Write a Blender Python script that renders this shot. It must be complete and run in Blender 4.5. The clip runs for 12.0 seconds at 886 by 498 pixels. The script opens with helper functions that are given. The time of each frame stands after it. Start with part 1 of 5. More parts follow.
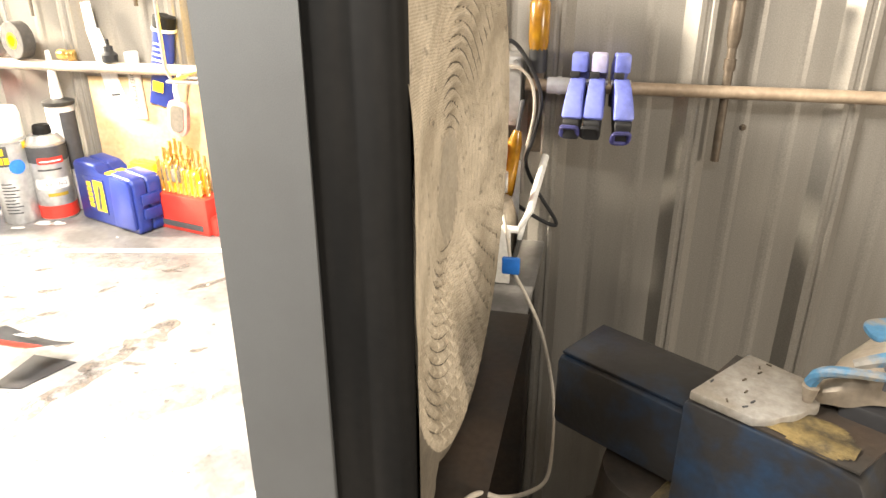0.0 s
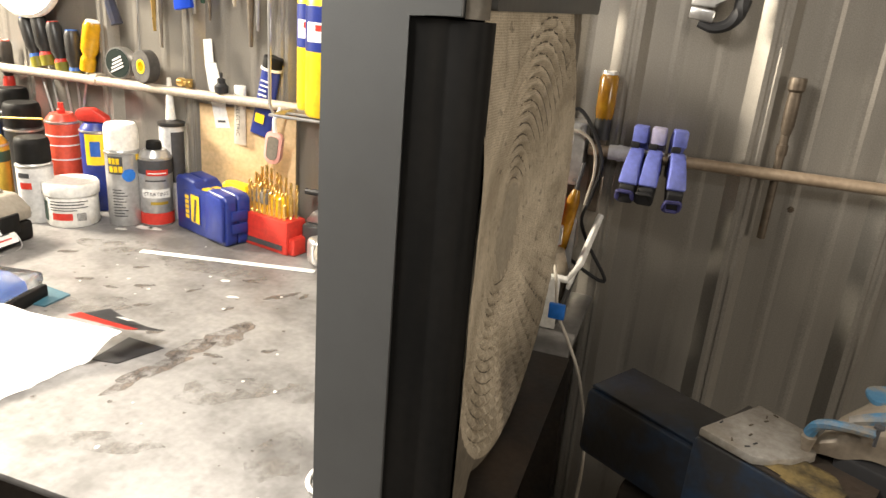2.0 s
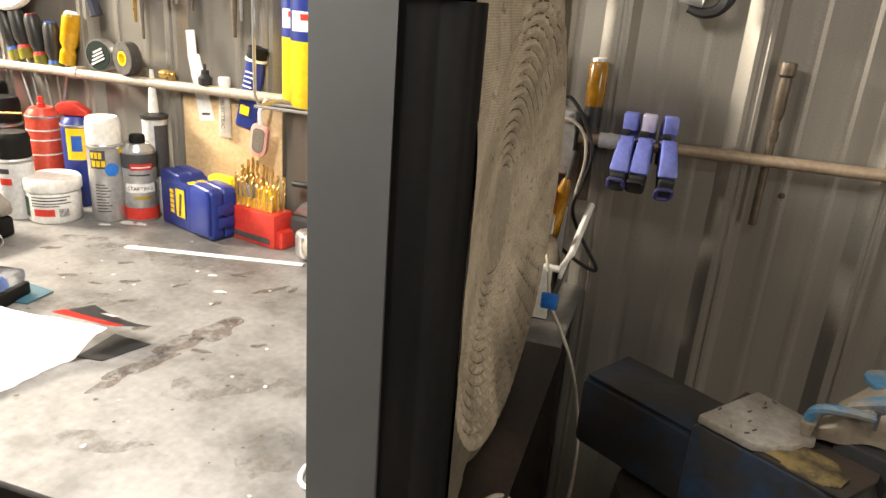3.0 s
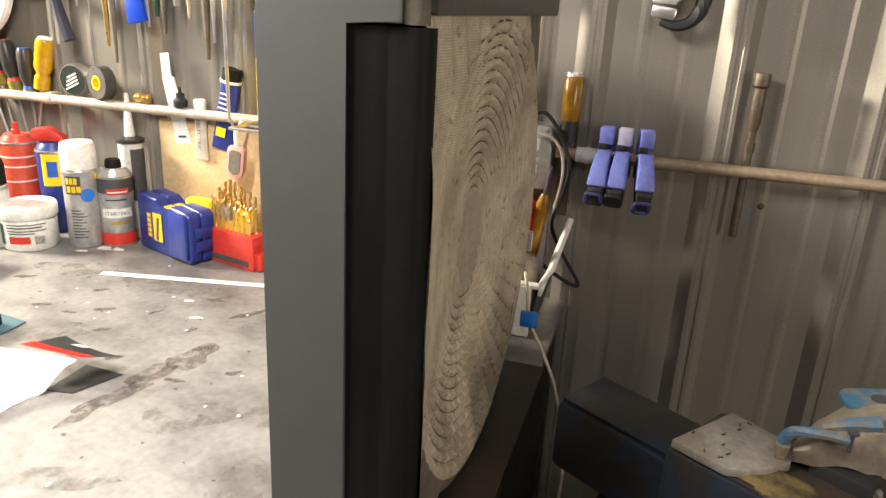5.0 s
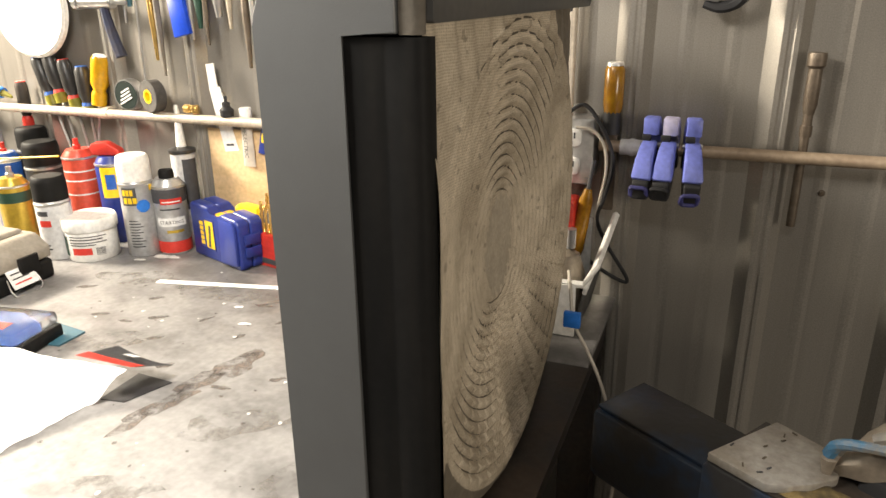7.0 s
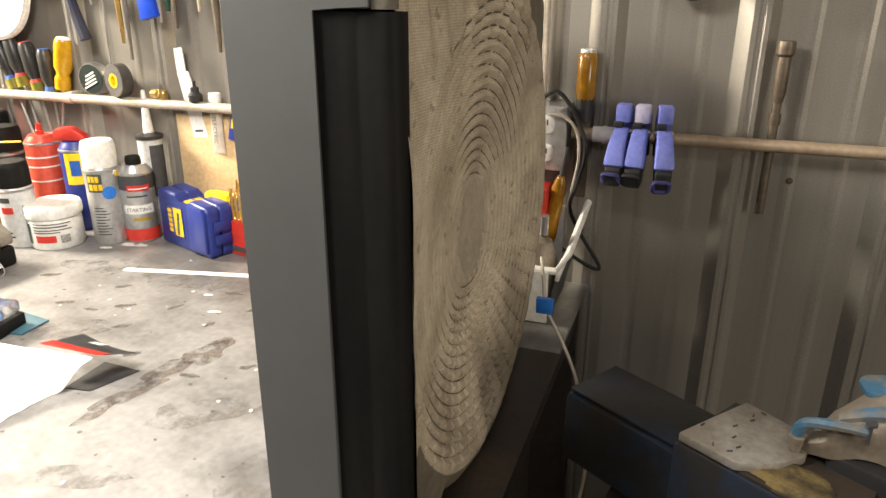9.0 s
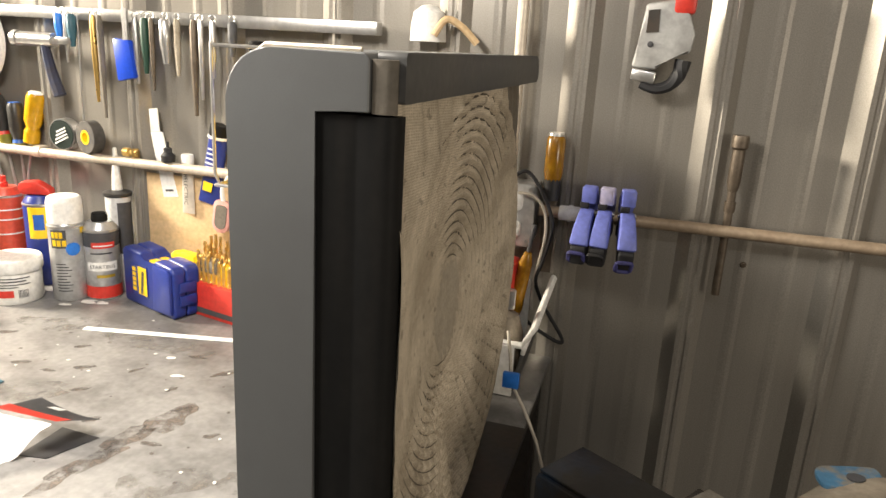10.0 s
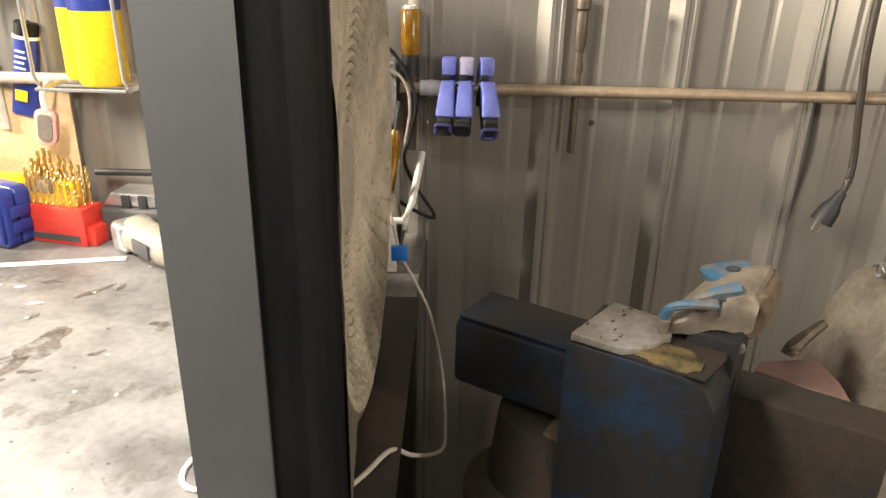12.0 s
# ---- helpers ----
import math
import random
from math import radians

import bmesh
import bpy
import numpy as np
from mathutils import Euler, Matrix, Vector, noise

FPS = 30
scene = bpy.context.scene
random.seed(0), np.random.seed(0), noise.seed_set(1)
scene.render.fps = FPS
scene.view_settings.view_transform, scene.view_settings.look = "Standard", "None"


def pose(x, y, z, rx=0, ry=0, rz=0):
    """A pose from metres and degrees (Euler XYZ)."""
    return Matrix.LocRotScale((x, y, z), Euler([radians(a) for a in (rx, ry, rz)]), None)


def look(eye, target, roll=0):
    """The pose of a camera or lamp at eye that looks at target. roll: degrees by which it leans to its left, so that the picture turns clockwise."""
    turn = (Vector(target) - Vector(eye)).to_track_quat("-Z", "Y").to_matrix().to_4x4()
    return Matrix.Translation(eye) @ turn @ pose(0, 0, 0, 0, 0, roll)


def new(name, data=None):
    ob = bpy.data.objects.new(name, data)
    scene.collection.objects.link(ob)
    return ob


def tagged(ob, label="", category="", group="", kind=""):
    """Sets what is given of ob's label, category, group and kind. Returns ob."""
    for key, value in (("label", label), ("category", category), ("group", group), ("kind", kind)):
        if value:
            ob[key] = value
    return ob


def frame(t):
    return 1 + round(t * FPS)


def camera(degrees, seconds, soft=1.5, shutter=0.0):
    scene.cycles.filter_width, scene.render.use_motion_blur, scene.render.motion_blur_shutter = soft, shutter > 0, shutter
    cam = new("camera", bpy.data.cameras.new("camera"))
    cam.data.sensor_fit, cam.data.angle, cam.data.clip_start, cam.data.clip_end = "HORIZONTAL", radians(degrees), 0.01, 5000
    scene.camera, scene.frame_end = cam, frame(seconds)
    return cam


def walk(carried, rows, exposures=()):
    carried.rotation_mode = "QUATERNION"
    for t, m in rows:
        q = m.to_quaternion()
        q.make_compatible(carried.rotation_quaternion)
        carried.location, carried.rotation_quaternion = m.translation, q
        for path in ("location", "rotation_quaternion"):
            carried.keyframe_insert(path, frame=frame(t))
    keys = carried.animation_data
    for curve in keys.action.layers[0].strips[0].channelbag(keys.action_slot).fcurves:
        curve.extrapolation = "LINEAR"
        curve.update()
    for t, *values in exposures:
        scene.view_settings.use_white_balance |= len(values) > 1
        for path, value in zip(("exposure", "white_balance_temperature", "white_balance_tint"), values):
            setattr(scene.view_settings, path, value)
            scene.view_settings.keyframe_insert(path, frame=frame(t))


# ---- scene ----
cam = camera(64.3, 12.0)
PATH = [
    (0, (0.168, 0.03, 1.37), (-0.238, 1.816, 0.566), -0.1),
    (0.5, (0.214, -0.036, 1.345), (-0.426, 1.672, 0.523), -4.7),
    (1, (0.227, -0.036, 1.346), (-0.357, 1.688, 0.519), -2.9),
    (1.5, (0.218, -0.049, 1.375), (-0.279, 1.748, 0.654), 2.8),
    (2, (0.191, -0.064, 1.386), (-0.386, 1.73, 0.715), 4.7),
    (2.5, (0.178, -0.061, 1.38), (-0.435, 1.713, 0.688), 4.5),
    (3, (0.184, -0.055, 1.377), (-0.357, 1.745, 0.692), 4.3),
    (5, (0.204, -0.032, 1.387), (-0.328, 1.781, 0.732), 3.0),
    (5.5, (0.212, -0.025, 1.385), (-0.33, 1.778, 0.712), 2.1),
    (6, (0.216, -0.014, 1.396), (-0.406, 1.781, 0.772), 0.2),
    (6.5, (0.233, -0.005, 1.398), (-0.481, 1.739, 0.727), -0.8),
    (8.5, (0.238, 0.001, 1.391), (-0.417, 1.757, 0.692), 0.2),
    (9, (0.235, 0.0, 1.388), (-0.398, 1.762, 0.684), 0.1),
    (9.5, (0.229, -0.003, 1.389), (-0.415, 1.757, 0.692), 0.7),
    (10, (0.218, -0.019, 1.418), (-0.316, 1.828, 0.867), 3.2),
    (10.5, (0.249, -0.014, 1.405), (-0.125, 1.861, 0.819), 3.5),
    (11, (0.254, -0.004, 1.385), (-0.137, 1.806, 0.631), 2.6),
    (11.5, (0.201, -0.031, 1.393), (-0.002, 1.809, 0.636), 2.0),
    (11.8, (0.165, -0.045, 1.378), (0.07, 1.799, 0.665), 1.6),
    (12, (0.141, -0.055, 1.368), (0.119, 1.792, 0.601), 1.3),
]
EXPOSURES = [(0.0, 1.3), (0.5, 0.6), (1.0, 0.27), (1.5, 0.2), (2.5, -0.12), (6.0, 0.0), (9.5, -0.02), (10.2, -0.15), (10.6, 0.0), (11.0, 0.2), (11.5, 0.4), (12.0, 0.35)]
walk(cam, [(t, look(eye, target, roll)) for t, eye, target, roll in PATH], EXPOSURES)

# ---- world and lights ----
world = bpy.data.worlds.new("night_shed")
scene.world = world
world.use_nodes = True
world.node_tree.nodes["Background"].inputs[0].default_value = (0.02, 0.022, 0.026, 1)
world.node_tree.nodes["Background"].inputs[1].default_value = 0.3


def area_lamp(name, eye, target, w, h, watts, colour):
    data = bpy.data.lights.new(name, "AREA")
    data.shape, data.size, data.size_y, data.energy, data.color = "RECTANGLE", w, h, watts, colour
    ob = new(name, data)
    ob.matrix_world = look(eye, target)
    return ob


area_lamp("bench_lamp", (-0.36, 0.26, 1.78), (-0.34, 0.40, 0.9), 0.12, 0.40, 21.0, (1.0, 0.925, 0.82))
area_lamp("wall_lamp", (-1.95, 0.74, 1.80), (0.35, 1.10, 1.12), 0.34, 0.22, 94.0, (1.0, 0.89, 0.72))
# Added fill from the right to brighten the grille; no known source.
area_lamp("side_fill", (2.0, -0.7, 1.5), (0.0, 0.65, 1.2), 0.15, 0.6, 20.0, (1.0, 0.88, 0.72))
area_lamp("shed_lamp", (0.5, -1.3, 2.7), (0.3, 0.8, 1.0), 1.2, 0.15, 11.0, (1.0, 0.97, 0.92))


# ---- materials ----
def mat(name, base, rough=0.5, metal=0.0, second=None, scale=8.0, amount=0.5, bump=0.0, grain=120.0, spread=(0.4, 0.62), alpha=0.0, stretch=(1, 1, 1)):
    """A surface with variation at two scales: patches of a second colour, and fine grain in colour and relief."""
    m = bpy.data.materials.new(name)
    m.use_nodes = True
    nt = m.node_tree
    b = nt.nodes["Principled BSDF"]
    b.inputs["Roughness"].default_value, b.inputs["Metallic"].default_value = rough, metal
    if alpha:
        b.inputs["Transmission Weight"].default_value = alpha
    co = nt.nodes.new("ShaderNodeTexCoord")
    mp = nt.nodes.new("ShaderNodeMapping")
    mp.inputs["Scale"].default_value = stretch
    nt.links.new(co.outputs["Object"], mp.inputs["Vector"])
    n1 = nt.nodes.new("ShaderNodeTexNoise")
    n1.inputs["Scale"].default_value, n1.inputs["Detail"].default_value, n1.inputs["Roughness"].default_value = scale, 5, 0.62
    nt.links.new(mp.outputs[0], n1.inputs["Vector"])
    ramp = nt.nodes.new("ShaderNodeMapRange")
    ramp.inputs["From Min"].default_value, ramp.inputs["From Max"].default_value = spread
    ramp.inputs["To Max"].default_value = amount
    nt.links.new(n1.outputs["Fac"], ramp.inputs["Value"])
    mix = nt.nodes.new("ShaderNodeMix")
    mix.data_type = "RGBA"
    second = second or tuple(c * 0.7 for c in base)
    mix.inputs["A"].default_value, mix.inputs["B"].default_value = (*base, 1), (*second, 1)
    nt.links.new(ramp.outputs[0], mix.inputs["Factor"])
    n2 = nt.nodes.new("ShaderNodeTexNoise")
    n2.inputs["Scale"].default_value, n2.inputs["Detail"].default_value = grain, 3
    nt.links.new(co.outputs["Object"], n2.inputs["Vector"])
    fine = nt.nodes.new("ShaderNodeMapRange")
    fine.inputs["From Min"].default_value, fine.inputs["From Max"].default_value = 0.3, 0.7
    fine.inputs["To Min"].default_value, fine.inputs["To Max"].default_value = 0.86, 1.1
    nt.links.new(n2.outputs["Fac"], fine.inputs["Value"])
    mul = nt.nodes.new("ShaderNodeVectorMath")
    mul.operation = "SCALE"
    nt.links.new(mix.outputs["Result"], mul.inputs[0])
    nt.links.new(fine.outputs[0], mul.inputs["Scale"])
    nt.links.new(mul.outputs[0], b.inputs["Base Color"])
    rr = nt.nodes.new("ShaderNodeMapRange")
    rr.inputs["To Min"].default_value, rr.inputs["To Max"].default_value = max(rough - 0.08, 0.02), min(rough + 0.12, 1)
    nt.links.new(n1.outputs["Fac"], rr.inputs["Value"])
    nt.links.new(rr.outputs[0], b.inputs["Roughness"])
    if bump:
        bp = nt.nodes.new("ShaderNodeBump")
        bp.inputs["Strength"].default_value, bp.inputs["Distance"].default_value = bump, 0.002
        nt.links.new(n2.outputs["Fac"], bp.inputs["Height"])
        nt.links.new(bp.outputs[0], b.inputs["Normal"])
    return m


WALL = mat("galvanised_panel", (0.335, 0.312, 0.278), 0.30, 0.45, (0.25, 0.232, 0.205), 1.3, 0.6, 0.0, 500, stretch=(9, 9, 0.35))
STEEL_TOP = mat("bench_steel", (0.29, 0.282, 0.277), 0.45, 0.25, (0.10, 0.094, 0.090), 7.0, 0.85, 0.15, 90, (0.42, 0.66))
STAIN = mat("oil_stain", (0.10, 0.085, 0.075), 0.42, 0.2, (0.15, 0.13, 0.115), 30, 0.8, 0.1, 150)


def patchy(m, scale, lo, hi):
    """Lets a stain thin out into bare steel in an uneven way."""
    nt = m.node_tree
    n, r, co = nt.nodes.new("ShaderNodeTexNoise"), nt.nodes.new("ShaderNodeMapRange"), nt.nodes.new("ShaderNodeTexCoord")
    n.inputs["Scale"].default_value, n.inputs["Detail"].default_value, n.inputs["Roughness"].default_value = scale, 5, 0.65
    r.inputs["From Min"].default_value, r.inputs["From Max"].default_value = lo, hi
    nt.links.new(co.outputs["Object"], n.inputs["Vector"])
    nt.links.new(n.outputs["Fac"], r.inputs["Value"])
    nt.links.new(r.outputs[0], nt.nodes["Principled BSDF"].inputs["Alpha"])


patchy(STAIN, 45, 0.34, 0.60)
SMEAR = mat("brown_smear", (0.12, 0.098, 0.085), 0.5, 0.1, (0.17, 0.14, 0.12), 30, 0.8, 0.1, 150)
patchy(SMEAR, 38, 0.40, 0.66)
GRIME = mat("thin_grime", (0.16, 0.15, 0.14), 0.5, 0.1, (0.2, 0.18, 0.16), 30, 0.8, 0.1, 150)
patchy(GRIME, 26, 0.46, 0.78)
SPATTER = mat("pale_spatter", (0.7, 0.69, 0.66), 0.6, 0.0, (0.5, 0.5, 0.48), 40, 0.6)
DARK_STEEL = mat("dark_steel", (0.045, 0.042, 0.04), 0.5, 0.6, (0.09, 0.06, 0.04), 9, 0.5, 0.15)
CONCRETE = mat("concrete", (0.16, 0.15, 0.14), 0.85, 0, (0.08, 0.075, 0.07), 3, 0.7, 0.3)
PAINT_GREY = mat("grey_enamel", (0.118, 0.122, 0.124), 0.40, 0.1, (0.090, 0.090, 0.090), 6, 0.5, 0.0, 1500)
BLACK_PLASTIC = mat("black_plastic", (0.008, 0.008, 0.008), 0.58, 0, (0.015, 0.0135, 0.012), 10, 0.5, 0.06, stretch=(6, 6, 0.6))
BLACK_PLASTIC.node_tree.nodes["Principled BSDF"].inputs["Specular IOR Level"].default_value = 0.16
DARK_BAR = mat("dark_grey_plastic", (0.05, 0.051, 0.052), 0.5, 0, (0.11, 0.10, 0.085), 9, 0.5, 0.06)
DUST = mat("dusty_mesh", (0.62, 0.535, 0.415), 0.8, 0, (0.33, 0.275, 0.20), 10, 0.85, 0.6, 420)
def weave(m, pitch):
    """Adds a fine over-and-under weave to a cloth's relief and colour."""
    nt = m.node_tree
    co = nt.nodes.new("ShaderNodeTexCoord")
    waves = []
    for direction in ("Y", "Z"):
        w = nt.nodes.new("ShaderNodeTexWave")
        w.wave_type, w.bands_direction = "BANDS", direction
        w.inputs["Scale"].default_value, w.inputs["Distortion"].default_value, w.inputs["Detail"].default_value = 0.314 / pitch, 0.4, 1
        nt.links.new(co.outputs["Object"], w.inputs["Vector"])
        waves.append(w)
    mx = nt.nodes.new("ShaderNodeMath")
    mx.operation = "MAXIMUM"
    nt.links.new(waves[0].outputs["Fac"], mx.inputs[0]), nt.links.new(waves[1].outputs["Fac"], mx.inputs[1])
    rg = nt.nodes.new("ShaderNodeMapRange")
    rg.inputs["To Min"].default_value, rg.inputs["To Max"].default_value = 0.62, 1.08
    nt.links.new(mx.outputs[0], rg.inputs["Value"])
    b = nt.nodes["Principled BSDF"]
    before = b.inputs["Base Color"].links[0].from_socket
    mul = nt.nodes.new("ShaderNodeVectorMath")
    mul.operation = "SCALE"
    nt.links.new(before, mul.inputs[0]), nt.links.new(rg.outputs[0], mul.inputs["Scale"])
    spots = nt.nodes.new("ShaderNodeTexNoise")
    spots.inputs["Scale"].default_value, spots.inputs["Detail"].default_value = 85, 2
    nt.links.new(co.outputs["Object"], spots.inputs["Vector"])
    sp = nt.nodes.new("ShaderNodeMapRange")
    sp.inputs["From Min"].default_value, sp.inputs["From Max"].default_value = 0.64, 0.70
    sp.inputs["To Min"].default_value, sp.inputs["To Max"].default_value = 1.0, 0.62
    nt.links.new(spots.outputs["Fac"], sp.inputs["Value"])
    specked = nt.nodes.new("ShaderNodeVectorMath")
    specked.operation = "SCALE"
    nt.links.new(mul.outputs[0], specked.inputs[0]), nt.links.new(sp.outputs[0], specked.inputs["Scale"])
    nt.links.new(specked.outputs[0], b.inputs["Base Color"])


weave(DUST, 0.0021)
DUST_WIRE = mat("dusty_wire", (0.40, 0.35, 0.27), 0.75, 0.0, (0.24, 0.20, 0.15), 30, 0.8, 0.5, 300)
DUST_DARK = mat("dark_dust", (0.17, 0.145, 0.115), 0.8, 0, (0.09, 0.08, 0.065), 14, 0.8, 0.3, 200)
DUST_RING = mat("dusty_guard_wire", (0.075, 0.062, 0.046), 0.8, 0, (0.16, 0.135, 0.10), 40, 0.9, 0.4, 200)
DUST_HUB = mat("packed_dust", (0.42, 0.365, 0.285), 0.8, 0, (0.30, 0.26, 0.20), 16, 0.8, 0.4, 300)
# Dusty cloth edge, coloured darker where it rolls away into shade.
DUST_EDGE_SHADE = mat("dusty_edge_in_shade", (0.19, 0.16, 0.12), 0.7, 0, (0.10, 0.085, 0.065), 10, 0.8, 0.3, 200)
# Darker copy of PIPE: the right run's shade is put into its colour.
PIPE_SHADED = mat("shaded_tan_conduit", (0.40, 0.31, 0.22), 0.5, 0.3, (0.26, 0.19, 0.13), 14, 0.7, 0.08)
PIPE = mat("emt_conduit", (0.60, 0.53, 0.44), 0.4, 0.3, (0.42, 0.36, 0.28), 14, 0.6, 0.05)
GALV = mat("bright_steel", (0.62, 0.61, 0.6), 0.3, 0.85, (0.4, 0.39, 0.38), 30, 0.5, 0.05)
BLUE_CLAMP = mat("violet_blue_plastic", (0.20, 0.24, 0.72), 0.42, 0, (0.14, 0.17, 0.55), 20, 0.6, 0.03)
PALE_CLAMP = mat("faded_lilac_plastic", (0.55, 0.52, 0.72), 0.5, 0, (0.3, 0.32, 0.68), 18, 0.8, 0.03)
INDIGO = mat("deep_indigo_plastic", (0.07, 0.07, 0.24), 0.45, 0, (0.03, 0.03, 0.10), 40, 0.8, 0.03)
RUBBER = mat("black_rubber", (0.018, 0.018, 0.02), 0.55)
AMBER = mat("amber_plastic", (0.36, 0.18, 0.012), 0.2, 0, (0.20, 0.085, 0.006), 28, 0.8)
RUST = mat("old_tool_steel", (0.15, 0.122, 0.092), 0.46, 0.5, (0.08, 0.058, 0.04), 25, 0.8, 0.2)
COVER = mat("zinc_cover", (0.58, 0.57, 0.55), 0.35, 0.4, (0.42, 0.41, 0.40), 20, 0.6)
WHEEL = mat("abrasive_black", (0.05, 0.046, 0.042), 0.8, 0, (0.10, 0.09, 0.08), 40, 0.7, 0.5)
VISE_BLUE = mat("worn_blue_paint", (0.010, 0.032, 0.072), 0.45, 0.05, (0.018, 0.016, 0.014), 11, 0.95, 0.25, 120, (0.36, 0.54))
VISE_TAN = mat("greasy_cast_iron", (0.34, 0.29, 0.225), 0.55, 0.3, (0.17, 0.14, 0.11), 16, 0.8, 0.3, 160)
WORN_IRON = mat("bare_worn_iron", (0.42, 0.40, 0.37), 0.42, 0.45, (0.25, 0.22, 0.18), 22, 0.85, 0.25, 200)
VISE_TOP = mat("grimy_iron", (0.050, 0.045, 0.040), 0.48, 0.35, (0.075, 0.05, 0.034), 12, 0.7, 0.3)
BRASS_DUST = mat("brassy_filings", (0.27, 0.20, 0.085), 0.5, 0.45, (0.07, 0.058, 0.04), 45, 1.0, 0.5, 240)
SKY_PAINT = mat("bright_blue_paint", (0.05, 0.15, 0.26), 0.5, 0, (0.20, 0.18, 0.15), 60, 0.95, 0.4, 160, (0.42, 0.6))
PAINT_PALE = mat("pale_grey_casting", (0.42, 0.42, 0.41), 0.45, 0.2, (0.30, 0.29, 0.28), 20, 0.6, 0.1)
RED_OXIDE = mat("primer_red_steel", (0.26, 0.155, 0.13), 0.6, 0.1, (0.19, 0.12, 0.10), 14, 0.6, 0.1)
WHITE_PLASTIC = mat("white_plastic", (0.80, 0.79, 0.76), 0.4, 0, (0.70, 0.68, 0.63), 12, 0.6)
WHITE_TIN = mat("white_tin", (0.72, 0.72, 0.72), 0.32, 0.2, (0.6, 0.6, 0.6), 14, 0.5)
SILVER_TIN = mat("silver_tin", (0.55, 0.55, 0.55), 0.3, 0.6, (0.42, 0.42, 0.42), 14, 0.5)
RED = mat("red_plastic", (0.62, 0.045, 0.03), 0.38, 0, (0.5, 0.03, 0.02), 18, 0.5)
RED_TIN = mat("red_tin", (0.66, 0.09, 0.05), 0.32, 0.1, (0.55, 0.06, 0.04), 12, 0.5)
NAVY = mat("navy_plastic", (0.018, 0.035, 0.22), 0.35, 0, (0.012, 0.025, 0.16), 15, 0.5)
YELLOW = mat("yellow_plastic", (0.85, 0.56, 0.015), 0.38, 0, (0.75, 0.45, 0.01), 15, 0.5)
GOLD = mat("titanium_gold_steel", (0.75, 0.50, 0.17), 0.28, 0.9, (0.55, 0.36, 0.12), 60, 0.6)
GOLD_TIN = mat("gold_tin", (0.55, 0.38, 0.05), 0.3, 0.5, (0.4, 0.27, 0.04), 12, 0.5)
BLACK_TIN = mat("black_tin", (0.03, 0.03, 0.03), 0.35, 0.1, (0.05, 0.045, 0.04), 12, 0.5)
TOOLCASE = mat("tan_case_plastic", (0.30, 0.27, 0.225), 0.6, 0, (0.22, 0.19, 0.15), 14, 0.7, 0.15)
CARDBOARD = mat("plywood_board", (0.62, 0.45, 0.26), 0.55, 0, (0.55, 0.38, 0.20), 5, 0.7, 0.1, stretch=(1, 1, 6))
PAPER = mat("white_paper", (0.82, 0.81, 0.79), 0.6)
INK = mat("dark_ink", (0.06, 0.06, 0.065), 0.6)
GREEN = mat("dark_green_print", (0.012, 0.05, 0.03), 0.5)
TEAL = mat("teal_card", (0.03, 0.10, 0.14), 0.5)
BLUE_PRINT = mat("blue_print", (0.02, 0.10, 0.42), 0.4)
LIGHT_BLUE = mat("light_blue_print", (0.03, 0.20, 0.70), 0.4)
PINK = mat("pink_plastic", (0.72, 0.36, 0.31), 0.4)
BLISTER = mat("clear_blister", (0.95, 0.96, 0.97), 0.06, 0, (0.9, 0.9, 0.9), 10, 0.3, alpha=0.97)
PLASTIC_BAG = mat("milky_blister", (0.85, 0.84, 0.83), 0.3, 0, (0.78, 0.77, 0.76), 10, 0.5, alpha=0.12)
CORD_WHITE = mat("dirty_white_cord", (0.55, 0.50, 0.43), 0.5, 0, (0.42, 0.37, 0.31), 30, 0.6)
CEIL = mat("ceiling_panel", (0.42, 0.41, 0.39), 0.6, 0.2)


# ---- builders ----
def thing(name, at, label, category, group="", turn=0.0):
    ob = new(name)
    ob.matrix_world = pose(*at, 0, 0, turn)
    return tagged(ob, label, category, group)


def link(name, bm, material, parent=None, label="", smooth=True):
    me = bpy.data.meshes.new(name)
    bmesh.ops.recalc_face_normals(bm, faces=bm.faces[:])
    bm.to_mesh(me)
    bm.free()
    me.materials.append(material)
    if smooth:
        me.shade_smooth()
        me.set_sharp_from_angle(angle=radians(38))
    ob = new(name, me)
    if parent:
        ob.parent = parent
    return tagged(ob, label)


def box(lo, hi, bevel=0.002, seg=2):
    bm = bmesh.new()
    bmesh.ops.create_cube(bm, size=1)
    for v in bm.verts:
        v.co = [lo[k] + (v.co[k] + 0.5) * (hi[k] - lo[k]) for k in range(3)]
    if bevel:
        bmesh.ops.bevel(bm, geom=bm.edges[:], offset=bevel, segments=seg, profile=0.5, affect="EDGES")
    return bm


def lathe(profile, seg=28):
    """A turned body about z from (radius, height) pairs."""
    bm = bmesh.new()
    rings = []
    for r, z in profile:
        if r < 1e-6:
            rings.append([bm.verts.new((0, 0, z))])
        else:
            rings.append([bm.verts.new((r * math.cos(2 * math.pi * k / seg), r * math.sin(2 * math.pi * k / seg), z)) for k in range(seg)])
    for a, b in zip(rings, rings[1:]):
        for k in range(seg):
            j = (k + 1) % seg
            if len(a) == 1 and len(b) == 1:
                continue
            if len(a) == 1:
                bm.faces.new((a[0], b[k], b[j]))
            elif len(b) == 1:
                bm.faces.new((a[k], a[j], b[0]))
            else:
                bm.faces.new((a[k], a[j], b[j], b[k]))
    for ring in (rings[0], rings[-1]):
        if len(ring) > 2:
            bm.faces.new(ring)
    return bm


